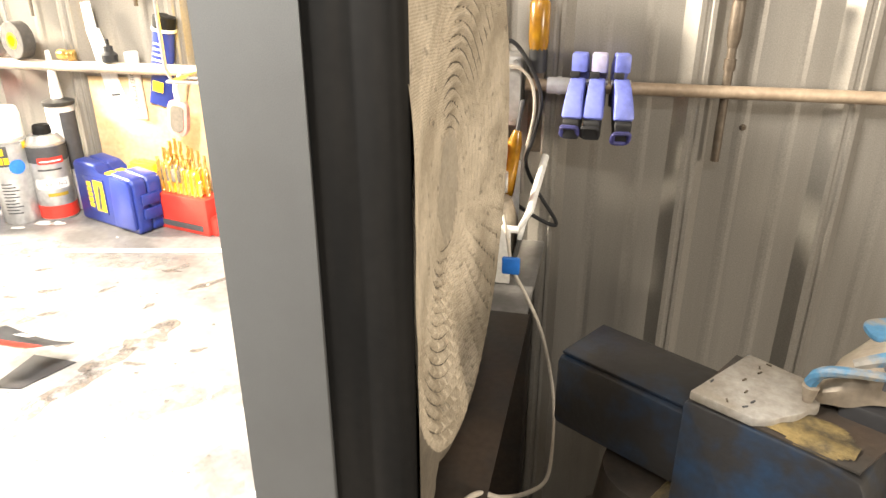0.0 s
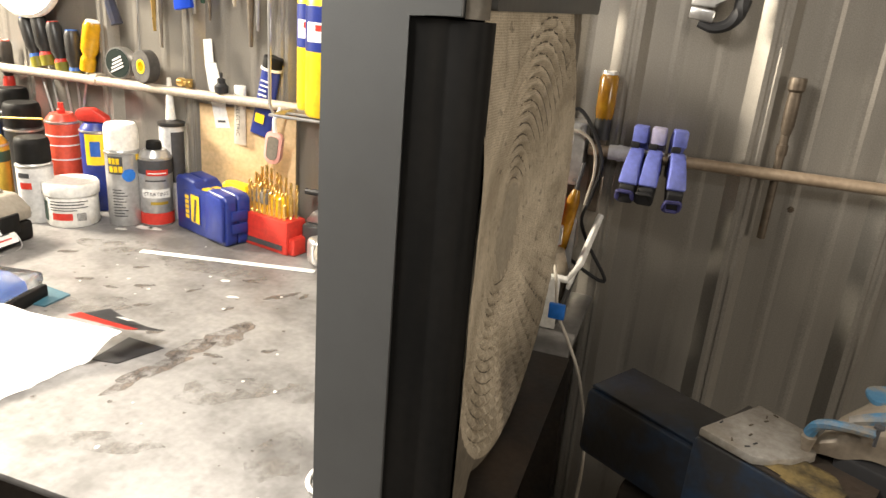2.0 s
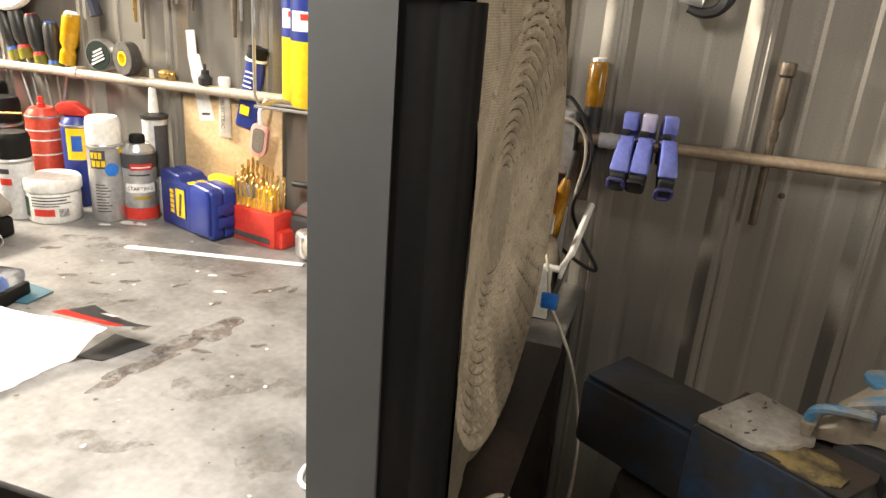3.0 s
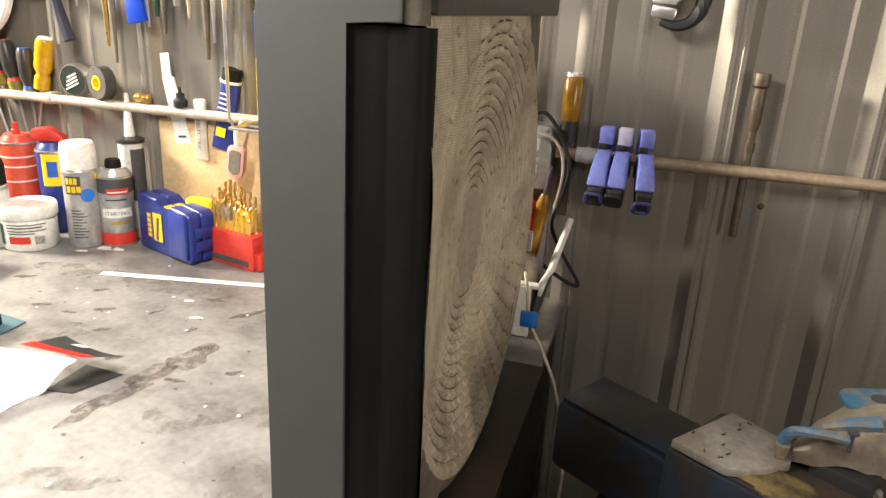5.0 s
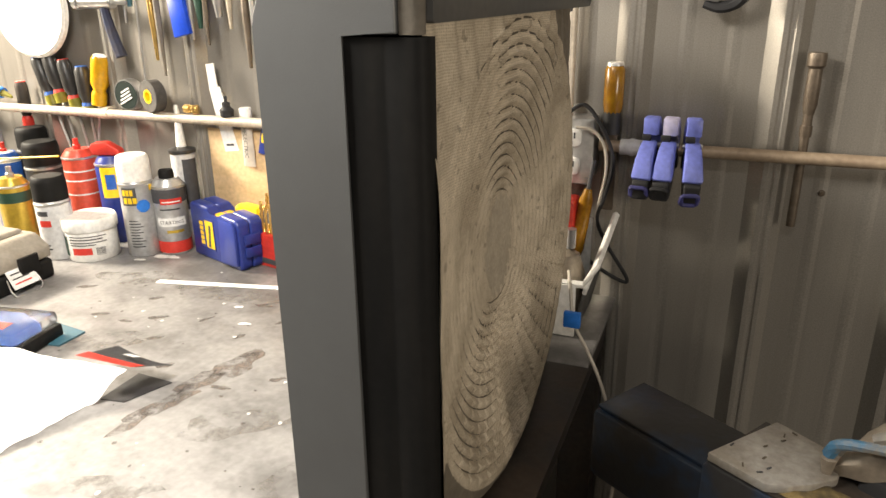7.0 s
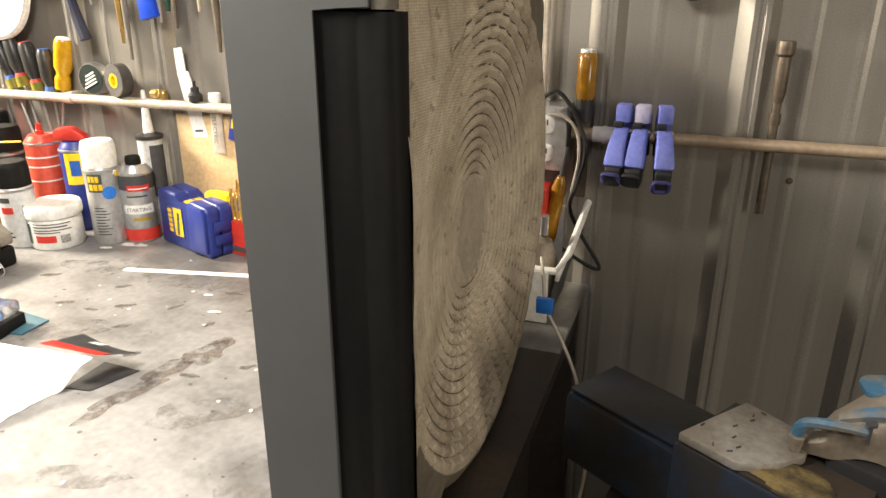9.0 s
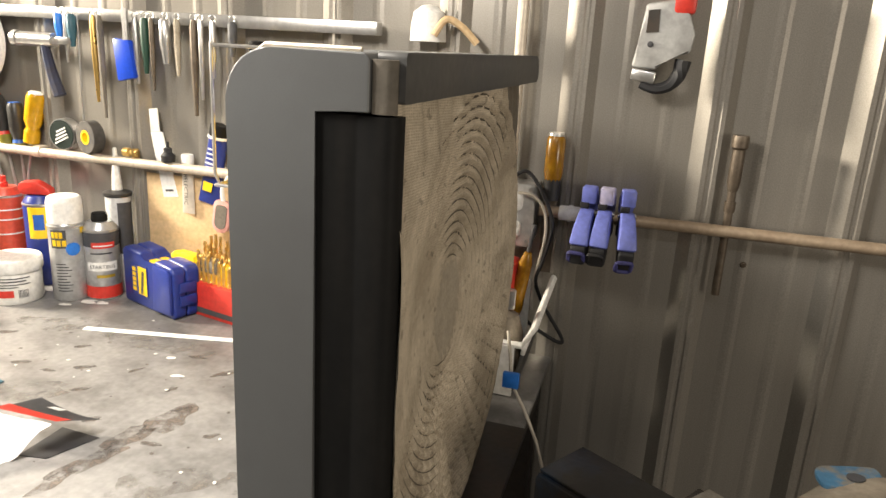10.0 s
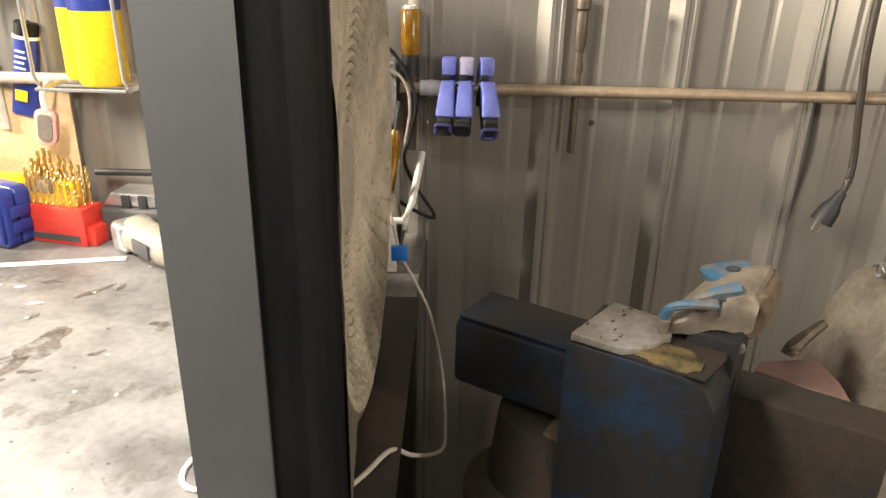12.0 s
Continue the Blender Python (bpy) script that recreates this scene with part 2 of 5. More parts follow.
def smooth_path(points, n=8):
    pts = [Vector(p) for p in points]
    out = []
    for i in range(len(pts) - 1):
        a, b, c, d = pts[max(i - 1, 0)], pts[i], pts[i + 1], pts[min(i + 2, len(pts) - 1)]
        for k in range(n):
            t = k / n
            out.append(0.5 * ((2 * b) + (c - a) * t + (2 * a - 5 * b + 4 * c - d) * t * t + (3 * b - a - 3 * c + d) * t ** 3))
    return out + [pts[-1]]


def sweep(points, radius, seg=8, curved=True, closed=False):
    """A round bar along points; radius is a number or one for each end."""
    pts = smooth_path(points) if curved else [Vector(p) for p in points]
    bm = bmesh.new()
    rings = []
    up = Vector((0.13, 0.29, 0.95)).normalized()
    for i, p in enumerate(pts):
        d = (pts[(i + 1) % len(pts)] - pts[i - 1]) if closed else (pts[min(i + 1, len(pts) - 1)] - pts[max(i - 1, 0)])
        d.normalize()
        side = d.cross(up).normalized() if abs(d.dot(up)) < 0.98 else d.cross(Vector((1, 0, 0))).normalized()
        top = side.cross(d)
        r = radius if isinstance(radius, (int, float)) else radius[0] + (radius[1] - radius[0]) * i / (len(pts) - 1)
        rings.append([bm.verts.new(p + r * (math.cos(2 * math.pi * k / seg) * side + math.sin(2 * math.pi * k / seg) * top)) for k in range(seg)])
    pairs = list(zip(rings, rings[1:])) + ([(rings[-1], rings[0])] if closed else [])
    for a, b in pairs:
        for k in range(seg):
            j = (k + 1) % seg
            bm.faces.new((a[k], a[j], b[j], b[k]))
    if not closed:
        bm.faces.new(rings[0]), bm.faces.new(rings[-1])
    return bm


def prism(outline, a, b, axis="y", bevel=0.0, seg=2):
    """An outline pulled from a to b along an axis. The outline's pairs are the other two axes in the order x, y, z."""
    bm = bmesh.new()
    def put(u, v, w):
        return {"x": (w, u, v), "y": (u, w, v), "z": (u, v, w)}[axis]
    lo = [bm.verts.new(put(u, v, a)) for u, v in outline]
    hi = [bm.verts.new(put(u, v, b)) for u, v in outline]
    bm.faces.new(lo), bm.faces.new(hi)
    n = len(outline)
    for k in range(n):
        bm.faces.new((lo[k], lo[(k + 1) % n], hi[(k + 1) % n], hi[k]))
    if bevel:
        bmesh.ops.bevel(bm, geom=bm.edges[:], offset=bevel, segments=seg, profile=0.5, affect="EDGES", clamp_overlap=True)
    return bm


def rounded(x0, z0, x1, z1, radii, n=5):
    """A rounded rectangle's outline; radii for the corners low-left, low-right, top-right, top-left."""
    out = []
    for (cx, cz, sx, sz, a0), r in zip(((x0, z0, 1, 1, 180), (x1, z0, -1, 1, 270), (x1, z1, -1, -1, 0), (x0, z1, 1, -1, 90)), radii):
        if r <= 0:
            out.append((cx, cz))
            continue
        for k in range(n + 1):
            a = radians(a0 + 90 * k / n)
            out.append((cx + sx * r + r * math.cos(a), cz + sz * r + r * math.sin(a)))
    return out


def merge(*bms):
    """One mesh out of several bodies."""
    out = bms[0]
    for b in bms[1:]:
        me = bpy.data.meshes.new("tmp")
        b.to_mesh(me)
        b.free()
        out.from_mesh(me)
        bpy.data.meshes.remove(me)
    return out


def moved(bm, m):
    bmesh.ops.transform(bm, matrix=m, verts=bm.verts[:])
    return bm


def band(r, z0, z1, a0, a1, seg=14, lift=0.0006):
    """A curved label patch on a round body, from angle a0 to a1 in degrees."""
    bm = bmesh.new()
    cols = []
    for k in range(seg + 1):
        a = radians(a0 + (a1 - a0) * k / seg)
        cols.append([bm.verts.new(((r + lift) * math.cos(a), (r + lift) * math.sin(a), z)) for z in (z0, z1)])
    for p, q in zip(cols, cols[1:]):
        bm.faces.new((p[0], q[0], q[1], p[1]))
    return bm


def lettering(text, size, radius=0.0):
    """Raised flat letters facing -y, centred; wrapped round an upright cylinder if a radius is given."""
    cu = bpy.data.curves.new("lettering", "FONT")
    cu.body, cu.size, cu.align_x, cu.align_y, cu.resolution_u = text, size, "CENTER", "CENTER", 2
    ob = bpy.data.objects.new("lettering", cu)
    me = ob.to_mesh()
    bm = bmesh.new()
    bm.from_mesh(me)
    ob.to_mesh_clear()
    bpy.data.objects.remove(ob)
    bmesh.ops.triangulate(bm, faces=bm.faces[:])
    for v in bm.verts:
        x, z = v.co.x, v.co.y
        v.co = (radius * math.sin(x / radius), -radius * math.cos(x / radius), z) if radius else (x, 0.0, z)
    return bm


# ---- setting ----
def wall_profile(x0, x1):
    """Ribbed sheet: a raised rib every 0.214 m and two small ones between; x and how far it stands out."""
    out = [(x0, 0.0)]
    k = math.ceil((x0 - 0.305) / 0.214)
    while 0.305 + 0.214 * k < x1 - 0.03:
        c = 0.305 + 0.214 * k
        out += [(c - 0.031, 0.0), (c - 0.011, 0.019), (c - 0.004, 0.019), (c - 0.001, 0.0165), (c + 0.003, 0.0165), (c + 0.006, 0.019), (c + 0.012, 0.019), (c + 0.026, 0.0)]
        for d in (0.074, 0.142):
            if c + d + 0.012 < x1:
                out += [(c + d - 0.012, 0.0), (c + d - 0.004, 0.0011), (c + d + 0.002, 0.0011), (c + d + 0.009, 0.0)]
        k += 1
    return out + [(x1, 0.0)]


def ribbed_wall(name, x0, x1, y, height, label):
    bm = bmesh.new()
    prof = wall_profile(x0, x1)
    rows = []
    for z in (0.0, height):
        rows.append([bm.verts.new((x, y - d, z)) for x, d in prof])
        rows.append([bm.verts.new((x, y + 0.03, z)) for x, d in prof])
    f0, b0, f1, b1 = rows
    for i in range(len(prof) - 1):
        bm.faces.new((f0[i], f0[i + 1], f1[i + 1], f1[i]))
        bm.faces.new((b0[i], b0[i + 1], b1[i + 1], b1[i]))
        bm.faces.new((f0[i], f0[i + 1], b0[i + 1], b0[i]))
        bm.faces.new((f1[i], f1[i + 1], b1[i + 1], b1[i]))
    bm.faces.new((f0[0], f1[0], b1[0], b0[0])), bm.faces.new((f0[-1], f1[-1], b1[-1], b0[-1]))
    return tagged(link(name, bm, WALL, label=label, smooth=False), category="wall", kind="structure")


WY = 1.168
ribbed_wall("wall_north", -2.6, 3.2, WY, 2.9, "grey ribbed galvanised steel shed wall")
for nm, lo, hi in (("wall_west", (-2.7, -3.2, 0), (-2.6, 1.2, 2.9)), ("wall_east", (3.2, -3.2, 0), (3.3, 1.2, 2.9)), ("wall_south", (-2.7, -3.3, 0), (3.3, -3.2, 2.9))):
    tagged(link(nm, box(lo, hi, 0), WALL, label="plain grey steel shed wall"), category="wall", kind="structure")
tagged(link("ceiling", box((-2.7, -3.3, 2.9), (3.3, 1.2, 3.0), 0), CEIL, label="plain grey shed ceiling"), category="ceiling", kind="structure")
tagged(link("floor", box((-2.7, -3.3, -0.1), (3.3, 1.2, 0.0), 0), CONCRETE, label="dark stained concrete floor"), category="floor", kind="structure")

sc = thing("wall_screw", (0.380, WY, 1.106), "small dark hex screw in the steel wall", "screw")
link("washer", moved(lathe([(0, 0.0012), (0.0052, 0.0012), (0.0056, 0.0), (0, 0.0)], 16), pose(0, 0, 0, 90)), RUST, sc)
link("head", moved(lathe([(0, 0.005), (0.0030, 0.005), (0.0036, 0.0044), (0.0036, 0.0012), (0, 0.0012)], 6), pose(0, 0, 0, 90)), RUST, sc)

# ---- workbench ----
BX, BY0 = 0.092, 0.36
bench = thing("workbench", (-0.9, 0.75, 0), "steel-topped workbench with oily stains against the wall", "workbench")
def at_bench(bm):
    return moved(bm, pose(0.9, -0.75, 0))
link("worktop", at_bench(box((-2.2, BY0, 0.890), (BX, 1.145, 0.9), 0.002)), STEEL_TOP, bench, "stained bare steel plate")
link("front_rail", at_bench(box((-2.2, BY0 + 0.012, 0.82), (BX - 0.012, BY0 + 0.05, 0.889), 0.003)), DARK_STEEL, bench)
link("end_rail", at_bench(box((BX - 0.055, BY0 + 0.055, 0.82), (BX - 0.012, 1.14, 0.889), 0.003)), DARK_STEEL, bench)
# Dark sheet laid over the worktop in place of the fan's shade.
link("fan_shade_plate", at_bench(box((-0.02, BY0 + 0.004, 0.9003), (BX + 0.004, 0.880, 0.9017), 0.0005)), DARK_STEEL, bench, "thin dark sheet standing in for shade beside the fan")
for lx in (-2.1, -1.0, BX - 0.075):
    for ly in (BY0 + 0.02, 1.08):
        link("leg", at_bench(box((lx, ly, 0), (lx + 0.06, ly + 0.06, 0.82), 0.004)), DARK_STEEL, bench)
link("lower_shelf", at_bench(box((-2.1, BY0 + 0.1, 0.25), (BX - 0.09, 1.07, 0.27), 0.003)), DARK_STEEL, bench)

# ---- box fan ----
FX0, FX1, FY0, FY1, FZ = -0.066, 0.056, 0.408, 0.925, 1.412
fan = thing("box_fan", (0.0, 0.66, 0.9), "grey box fan with a dust-clogged mesh grille standing on the bench", "fan")
def at_fan(bm):
    return moved(bm, pose(0, -0.66, -0.9))
side = [p for p in rounded(FX0, 0.902, 0.0, FZ, (0.012, 0.0, 0.0, 0.034), 7) if p != (0.0, FZ)]
cut_in = side.index((0.0, 0.902))
side = side[:cut_in + 1] + [(0.0, 1.374), (0.0395, 1.374), (0.0395, FZ - 0.004), (0.036, FZ)] + side[cut_in + 1:]
link("housing", at_fan(prism(side, FY0, FY1, "y", 0.0035, 3)), PAINT_GREY, fan, "grey enamelled steel housing", smooth=False)
strip = [(0.0005, 0.4115), (0.026, 0.4115), (0.028, 0.4122), (0.031, 0.4122), (0.033, 0.4115), (0.049, 0.4115), (0.0535, 0.413), (0.0568, 0.4165), (0.058, 0.421), (0.058, 0.428), (0.040, 0.430), (0.0005, 0.430)]
link("black_side", at_fan(prism(strip, 0.902, 1.372, "z", 0.0)), BLACK_PLASTIC, fan, "black plastic side strip")
link("top_bar", at_fan(prism(rounded(FY0 + 0.012, 1.380, FY1 + 0.010, FZ + 0.001, (0.003, 0.012, 0.022, 0.004), 5), 0.040, 0.060, "x", 0.003)), DARK_BAR, fan, "dark grey plastic rail")


CY, CZ, GAP, SPOKES = 0.652, 1.152, 0.0118, 44


def smoothstep(a, b, t):
    t = min(1.0, max(0.0, (t - a) / (b - a)))
    return t * t * (3 - 2 * t)


RIM = 0.230


def pillow_x(y, z):
    """The cloth cover: dished in at the hub, proud at the guard's rim, rolled back past it, and drawn out flat to three corners."""
    r = math.hypot(y - CY, z - CZ)
    x = 0.031 + 0.026 * min(1.0, r / RIM) ** 2
    roll = max(0.0, r - RIM)
    fall = 0.032 * (1 - math.sqrt(1 - min(1.0, roll / 0.036) ** 2))
    top = smoothstep(1.24, 1.33, z) * (1 - 0.75 * smoothstep(0.86, 0.91, y))
    neck = (1 - smoothstep(0.0, 0.034, (y - 0.455) - 0.85 * (z - 0.905))) * (1 - smoothstep(0.56, 0.62, y))
    x -= fall * (1 - max(top, neck)) + 0.12 * roll * top
    x += 0.004 * (1 - smoothstep(0.424, 0.440, y))
    return x - 0.026 * smoothstep(0.898, 0.925, y) ** 1.3


def shown(y, z):
    """How far the wire guard presses through: most in the lower third and above the hub."""
    low = smoothstep(0.03, 0.10, CZ - z)
    high = smoothstep(0.04, 0.08, z - CZ) * (1 - smoothstep(0.09, 0.17, abs(y - CY)))
    return min(1.0, 0.2 + low + 0.7 * high) * (0.8 + 0.5 * noise.noise(Vector((y * 14, z * 14, 6.3))))


def cloth_x(y, z):
    r, a = math.hypot(y - CY, z - CZ), math.atan2(z - CZ, y - CY)
    ring = abs((r / GAP + 0.5) % 1 - 0.5) * GAP
    spoke = abs((a / (2 * math.pi / SPOKES) + 0.5) % 1 - 0.5) * (2 * math.pi / SPOKES) * r
    d = min(ring, spoke + 0.004 * (1 - smoothstep(0.04, 0.11, CZ - z)) if r > 0.06 else 1.0)
    inside = 1 - smoothstep(0.225, 0.24, r) if r > 0.225 else smoothstep(0.045, 0.06, r)
    pillow = 0.0072 * (0.10 + 0.9 * shown(y, z)) * (min(1.0, d / 0.0055) ** 0.6 - 1) * inside
    sag = 0.0009 * noise.noise(Vector((y * 26, z * 22, 1.7))) + 0.0007 * noise.noise(Vector((y * 120, z * 120, 4.1)))
    pucker = 0.0022 * smoothstep(1.31, 1.385, z) * math.sin(y * 190 + 3 * noise.noise(Vector((y * 9, z * 5, 2))))
    return pillow_x(y, z) + pillow + (sag + pucker) * smoothstep(0.424, 0.445, y)


cloth = bmesh.new()
grid, NG = [], 260
for i in range(NG + 1):
    z = 0.904 + (1.388 - 0.904) * i / NG
    grid.append([cloth.verts.new((cloth_x(y, z), y - 0.66, z - 0.9)) for y in (0.4245 + (0.924 - 0.4245) * j / NG for j in range(NG + 1))])
for i in range(NG):
    for j in range(NG):
        f = cloth.faces.new((grid[i][j], grid[i][j + 1], grid[i + 1][j + 1], grid[i + 1][j]))
        y, z = 0.4245 + 0.4995 * j / NG, 0.904 + 0.484 * i / NG
        r = math.hypot(y - CY, z - CZ)
        # Slot 1 is the far and lower rolled edge with shade in its colour.
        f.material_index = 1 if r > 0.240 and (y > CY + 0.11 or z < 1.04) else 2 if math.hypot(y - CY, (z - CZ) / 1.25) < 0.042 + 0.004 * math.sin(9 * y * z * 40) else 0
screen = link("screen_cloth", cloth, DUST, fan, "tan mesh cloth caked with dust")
screen.data.materials.append(DUST_EDGE_SHADE)
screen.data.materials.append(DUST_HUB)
for k in range(5, 20):
    r, n, pts = GAP * k, 84, []
    for q in range(n):
        y, z = CY + r * math.cos(2 * math.pi * q / n), CZ + r * math.sin(2 * math.pi * q / n)
        pts.append((cloth_x(y, z) - 0.0026 + 0.0034 * min(1.0, shown(y, z) / 0.5), y - 0.66, z - 0.9))
    link("guard_ring", sweep(pts, 0.0013, 5, False, True), DUST_RING, fan)
for k in range(SPOKES):
    a, pts = 2 * math.pi * k / SPOKES, []
    for q in range(12):
        r = 0.06 + 0.0148 * q
        y, z = CY + r * math.cos(a), CZ + r * math.sin(a)
        pts.append((cloth_x(y, z) - 0.0026 + 0.0030 * min(1.0, shown(y, z) / 0.5) - 0.0035 * (1 - smoothstep(0.04, 0.11, CZ - z)), y - 0.66, z - 0.9))
    link("guard_spoke", sweep(pts, 0.0009, 4, False), DUST_RING, fan)
# Rounded frame round the cloth: far upright, foot rail and near lip.
link("corner_post", at_fan(prism(rounded(0.040, FY0 + 0.003, 0.056, FY0 + 0.0115, (0.001, 0.007, 0.002, 0.001), 5), 1.3735, 1.408, "z", 0.0)), DUST_DARK, fan, "dust-coated rounded corner")
link("face_frame", at_fan(box((0.0185, FY0 + 0.024, 0.903), (0.027, FY1, 0.985), 0.003)), BLACK_PLASTIC, fan, "dark plastic face frame")
# Housing lip in a pale colour that stands in for its lit rim.
link("rear_lip", at_fan(sweep([(FX0 - 0.0015, FY0 + 0.010, 0.912), (FX0 - 0.0015, FY0 + 0.010, 1.372), (FX0 + 0.006, FY0 + 0.010, 1.398), (FX0 + 0.026, FY0 + 0.010, FZ + 0.001), (0.03, FY0 + 0.010, FZ + 0.001)], 0.0022, 6, False)), PIPE, fan, "rear shell lip, pale for its lit edge")
link("back_core", at_fan(box((0.001, FY0 + 0.025, 0.906), (0.018, FY1 - 0.02, 1.373), 0.002)), RUBBER, fan)

# ---- conduit and outlet ----
PZ, PY = 1.166, 1.126
rail = thing("conduit", (0.0, PY, PZ), "horizontal steel conduit fixed along the shed wall", "pipe")
link("right_run", sweep([(0.05, 0, 0), (3.0, 0, 0)], 0.0095, 14, False), PIPE_SHADED, rail, "tan conduit coloured darker for shade")
link("left_run", sweep([(-2.5, 0, 0), (-0.03, 0, 0)], 0.0095, 14, False), PIPE, rail)
link("coupling", merge(sweep([(0.083, 0, 0), (0.118, 0, 0)], 0.0125, 14, False), sweep([(0.098, 0, 0), (0.104, 0, 0)], 0.0140, 14, False)), WHITE_PLASTIC, rail, "pale compression coupling")
link("strap", merge(sweep([(-1.0, 0, 0), (-0.98, 0, 0)], 0.0112, 12, False), box((-0.998, -0.002, 0.008), (-0.982, 0.03, 0.012), 0)), PIPE, rail)
link("strap", merge(sweep([(0.93, 0, 0), (0.95, 0, 0)], 0.0112, 12, False), box((0.932, -0.002, 0.008), (0.948, 0.03, 0.012), 0)), PIPE, rail)

outlet = thing("outlet_box", (0.0, 1.10, 1.11), "surface-mounted steel outlet box with two white sockets", "outlet")
link("box", box((-0.022, 0.002, 0.0), (0.044, 0.062, 0.1), 0.004), GALV, outlet)
link("cover", box((-0.024, -0.004, -0.002), (0.046, 0.0015, 0.102), 0.004), COVER, outlet, "raised steel cover")
for z in (0.027, 0.072):
    s = link("socket", prism(rounded(-0.007, z - 0.014, 0.027, z + 0.014, (0.009,) * 4, 4), -0.0075, -0.003, "y", 0.001), WHITE_PLASTIC, outlet, "white socket face")
    for x in (0.004, 0.016):
        link("slot", box((x - 0.0012, -0.0082, z - 0.001), (x + 0.0012, -0.0072, z + 0.008), 0), INK, s)
    link("ground_hole", box((0.0075, -0.0082, z - 0.010), (0.0125, -0.0072, z - 0.005), 0), INK, s)
for p in ((0.037, 0.094), (-0.015, 0.006), (0.037, 0.006)):
    link("screw", moved(lathe([(0, 0.002), (0.003, 0.0015), (0.0035, 0)], 10), pose(p[0], -0.004, p[1], 90)), GALV, outlet)
link("riser", sweep([(-0.005, 0.03, 0.1), (-0.005, 0.03, 1.7)], 0.0095, 12, False), PIPE, outlet, "conduit riser")

cord = thing("power_flex", (0.05, 1.1, 1.2), "dark looped power cord hanging from the outlet", "cord")
link("wire", moved(sweep([(0.0, 1.08, 1.215), (0.03, 1.085, 1.235), (0.06, 1.085, 1.20), (0.078, 1.09, 1.15), (0.068, 1.095, 1.09), (0.058, 1.1, 1.05), (0.075, 1.12, 1.0), (0.108, 1.125, 0.948), (0.104, 1.125, 0.938), (0.07, 1.12, 0.955), (0.03, 1.11, 0.985)], 0.0032), pose(-0.05, -1.1, -1.2)), RUBBER, cord)
cord2 = thing("spare_flex", (0.07, 1.09, 1.1), "pale grey flex looped over the conduit", "cord")
link("wire", moved(sweep([(0.020, 1.085, 1.200), (0.046, 1.085, 1.196), (0.064, 1.088, 1.172), (0.068, 1.092, 1.13), (0.060, 1.096, 1.08), (0.054, 1.1, 1.04), (0.056, 1.1, 1.0)], 0.0024), pose(-0.07, -1.09, -1.1)), CORD_WHITE, cord2)

# ---- right wall tools ----
drv = thing("screwdriver", (0.066, 1.13, 1.09), "large screwdriver with amber handle behind the conduit", "screwdriver")
link("handle", moved(lathe([(0.0, 0.1), (0.012, 0.1), (0.0155, 0.094), (0.0155, 0.04), (0.013, 0.025), (0.011, 0.012), (0.0, 0.012)], 12), pose(0, 0, 0.1)), AMBER, drv, "clear amber fluted handle")
link("butt", moved(lathe([(0.0, 0.106), (0.0125, 0.105), (0.0135, 0.1), (0.0, 0.1)], 12), pose(0, 0, 0.1)), GALV, drv)
link("grip", moved(lathe([(0.014, 0.075), (0.0142, 0.1), (0.013, 0.118)], 14), pose(0, 0, 0.02)), RUBBER, drv)
link("blade", box((-0.011, -0.004, -0.03), (0.011, 0.004, 0.11), 0.001), RUST, drv)

CLAMPS = (0.133, 0.160, 0.188)


def flared(bm, top, foot, more):
    """Widens a clamp's part towards its foot."""
    for v in bm.verts:
        v.co.x *= 1 + more * smoothstep(0, 1, (top - v.co.z) / (top - foot))
    return bm


def clamp_loop(width, high, at):
    """The open stirrup at a handle's end."""
    return moved(sweep([(p[0], 0, p[1]) for p in rounded(-width, -high, width, high, (0.006, 0.006, 0.004, 0.004), 4)], (0.0042, 0.0030), 8, False, True), at)


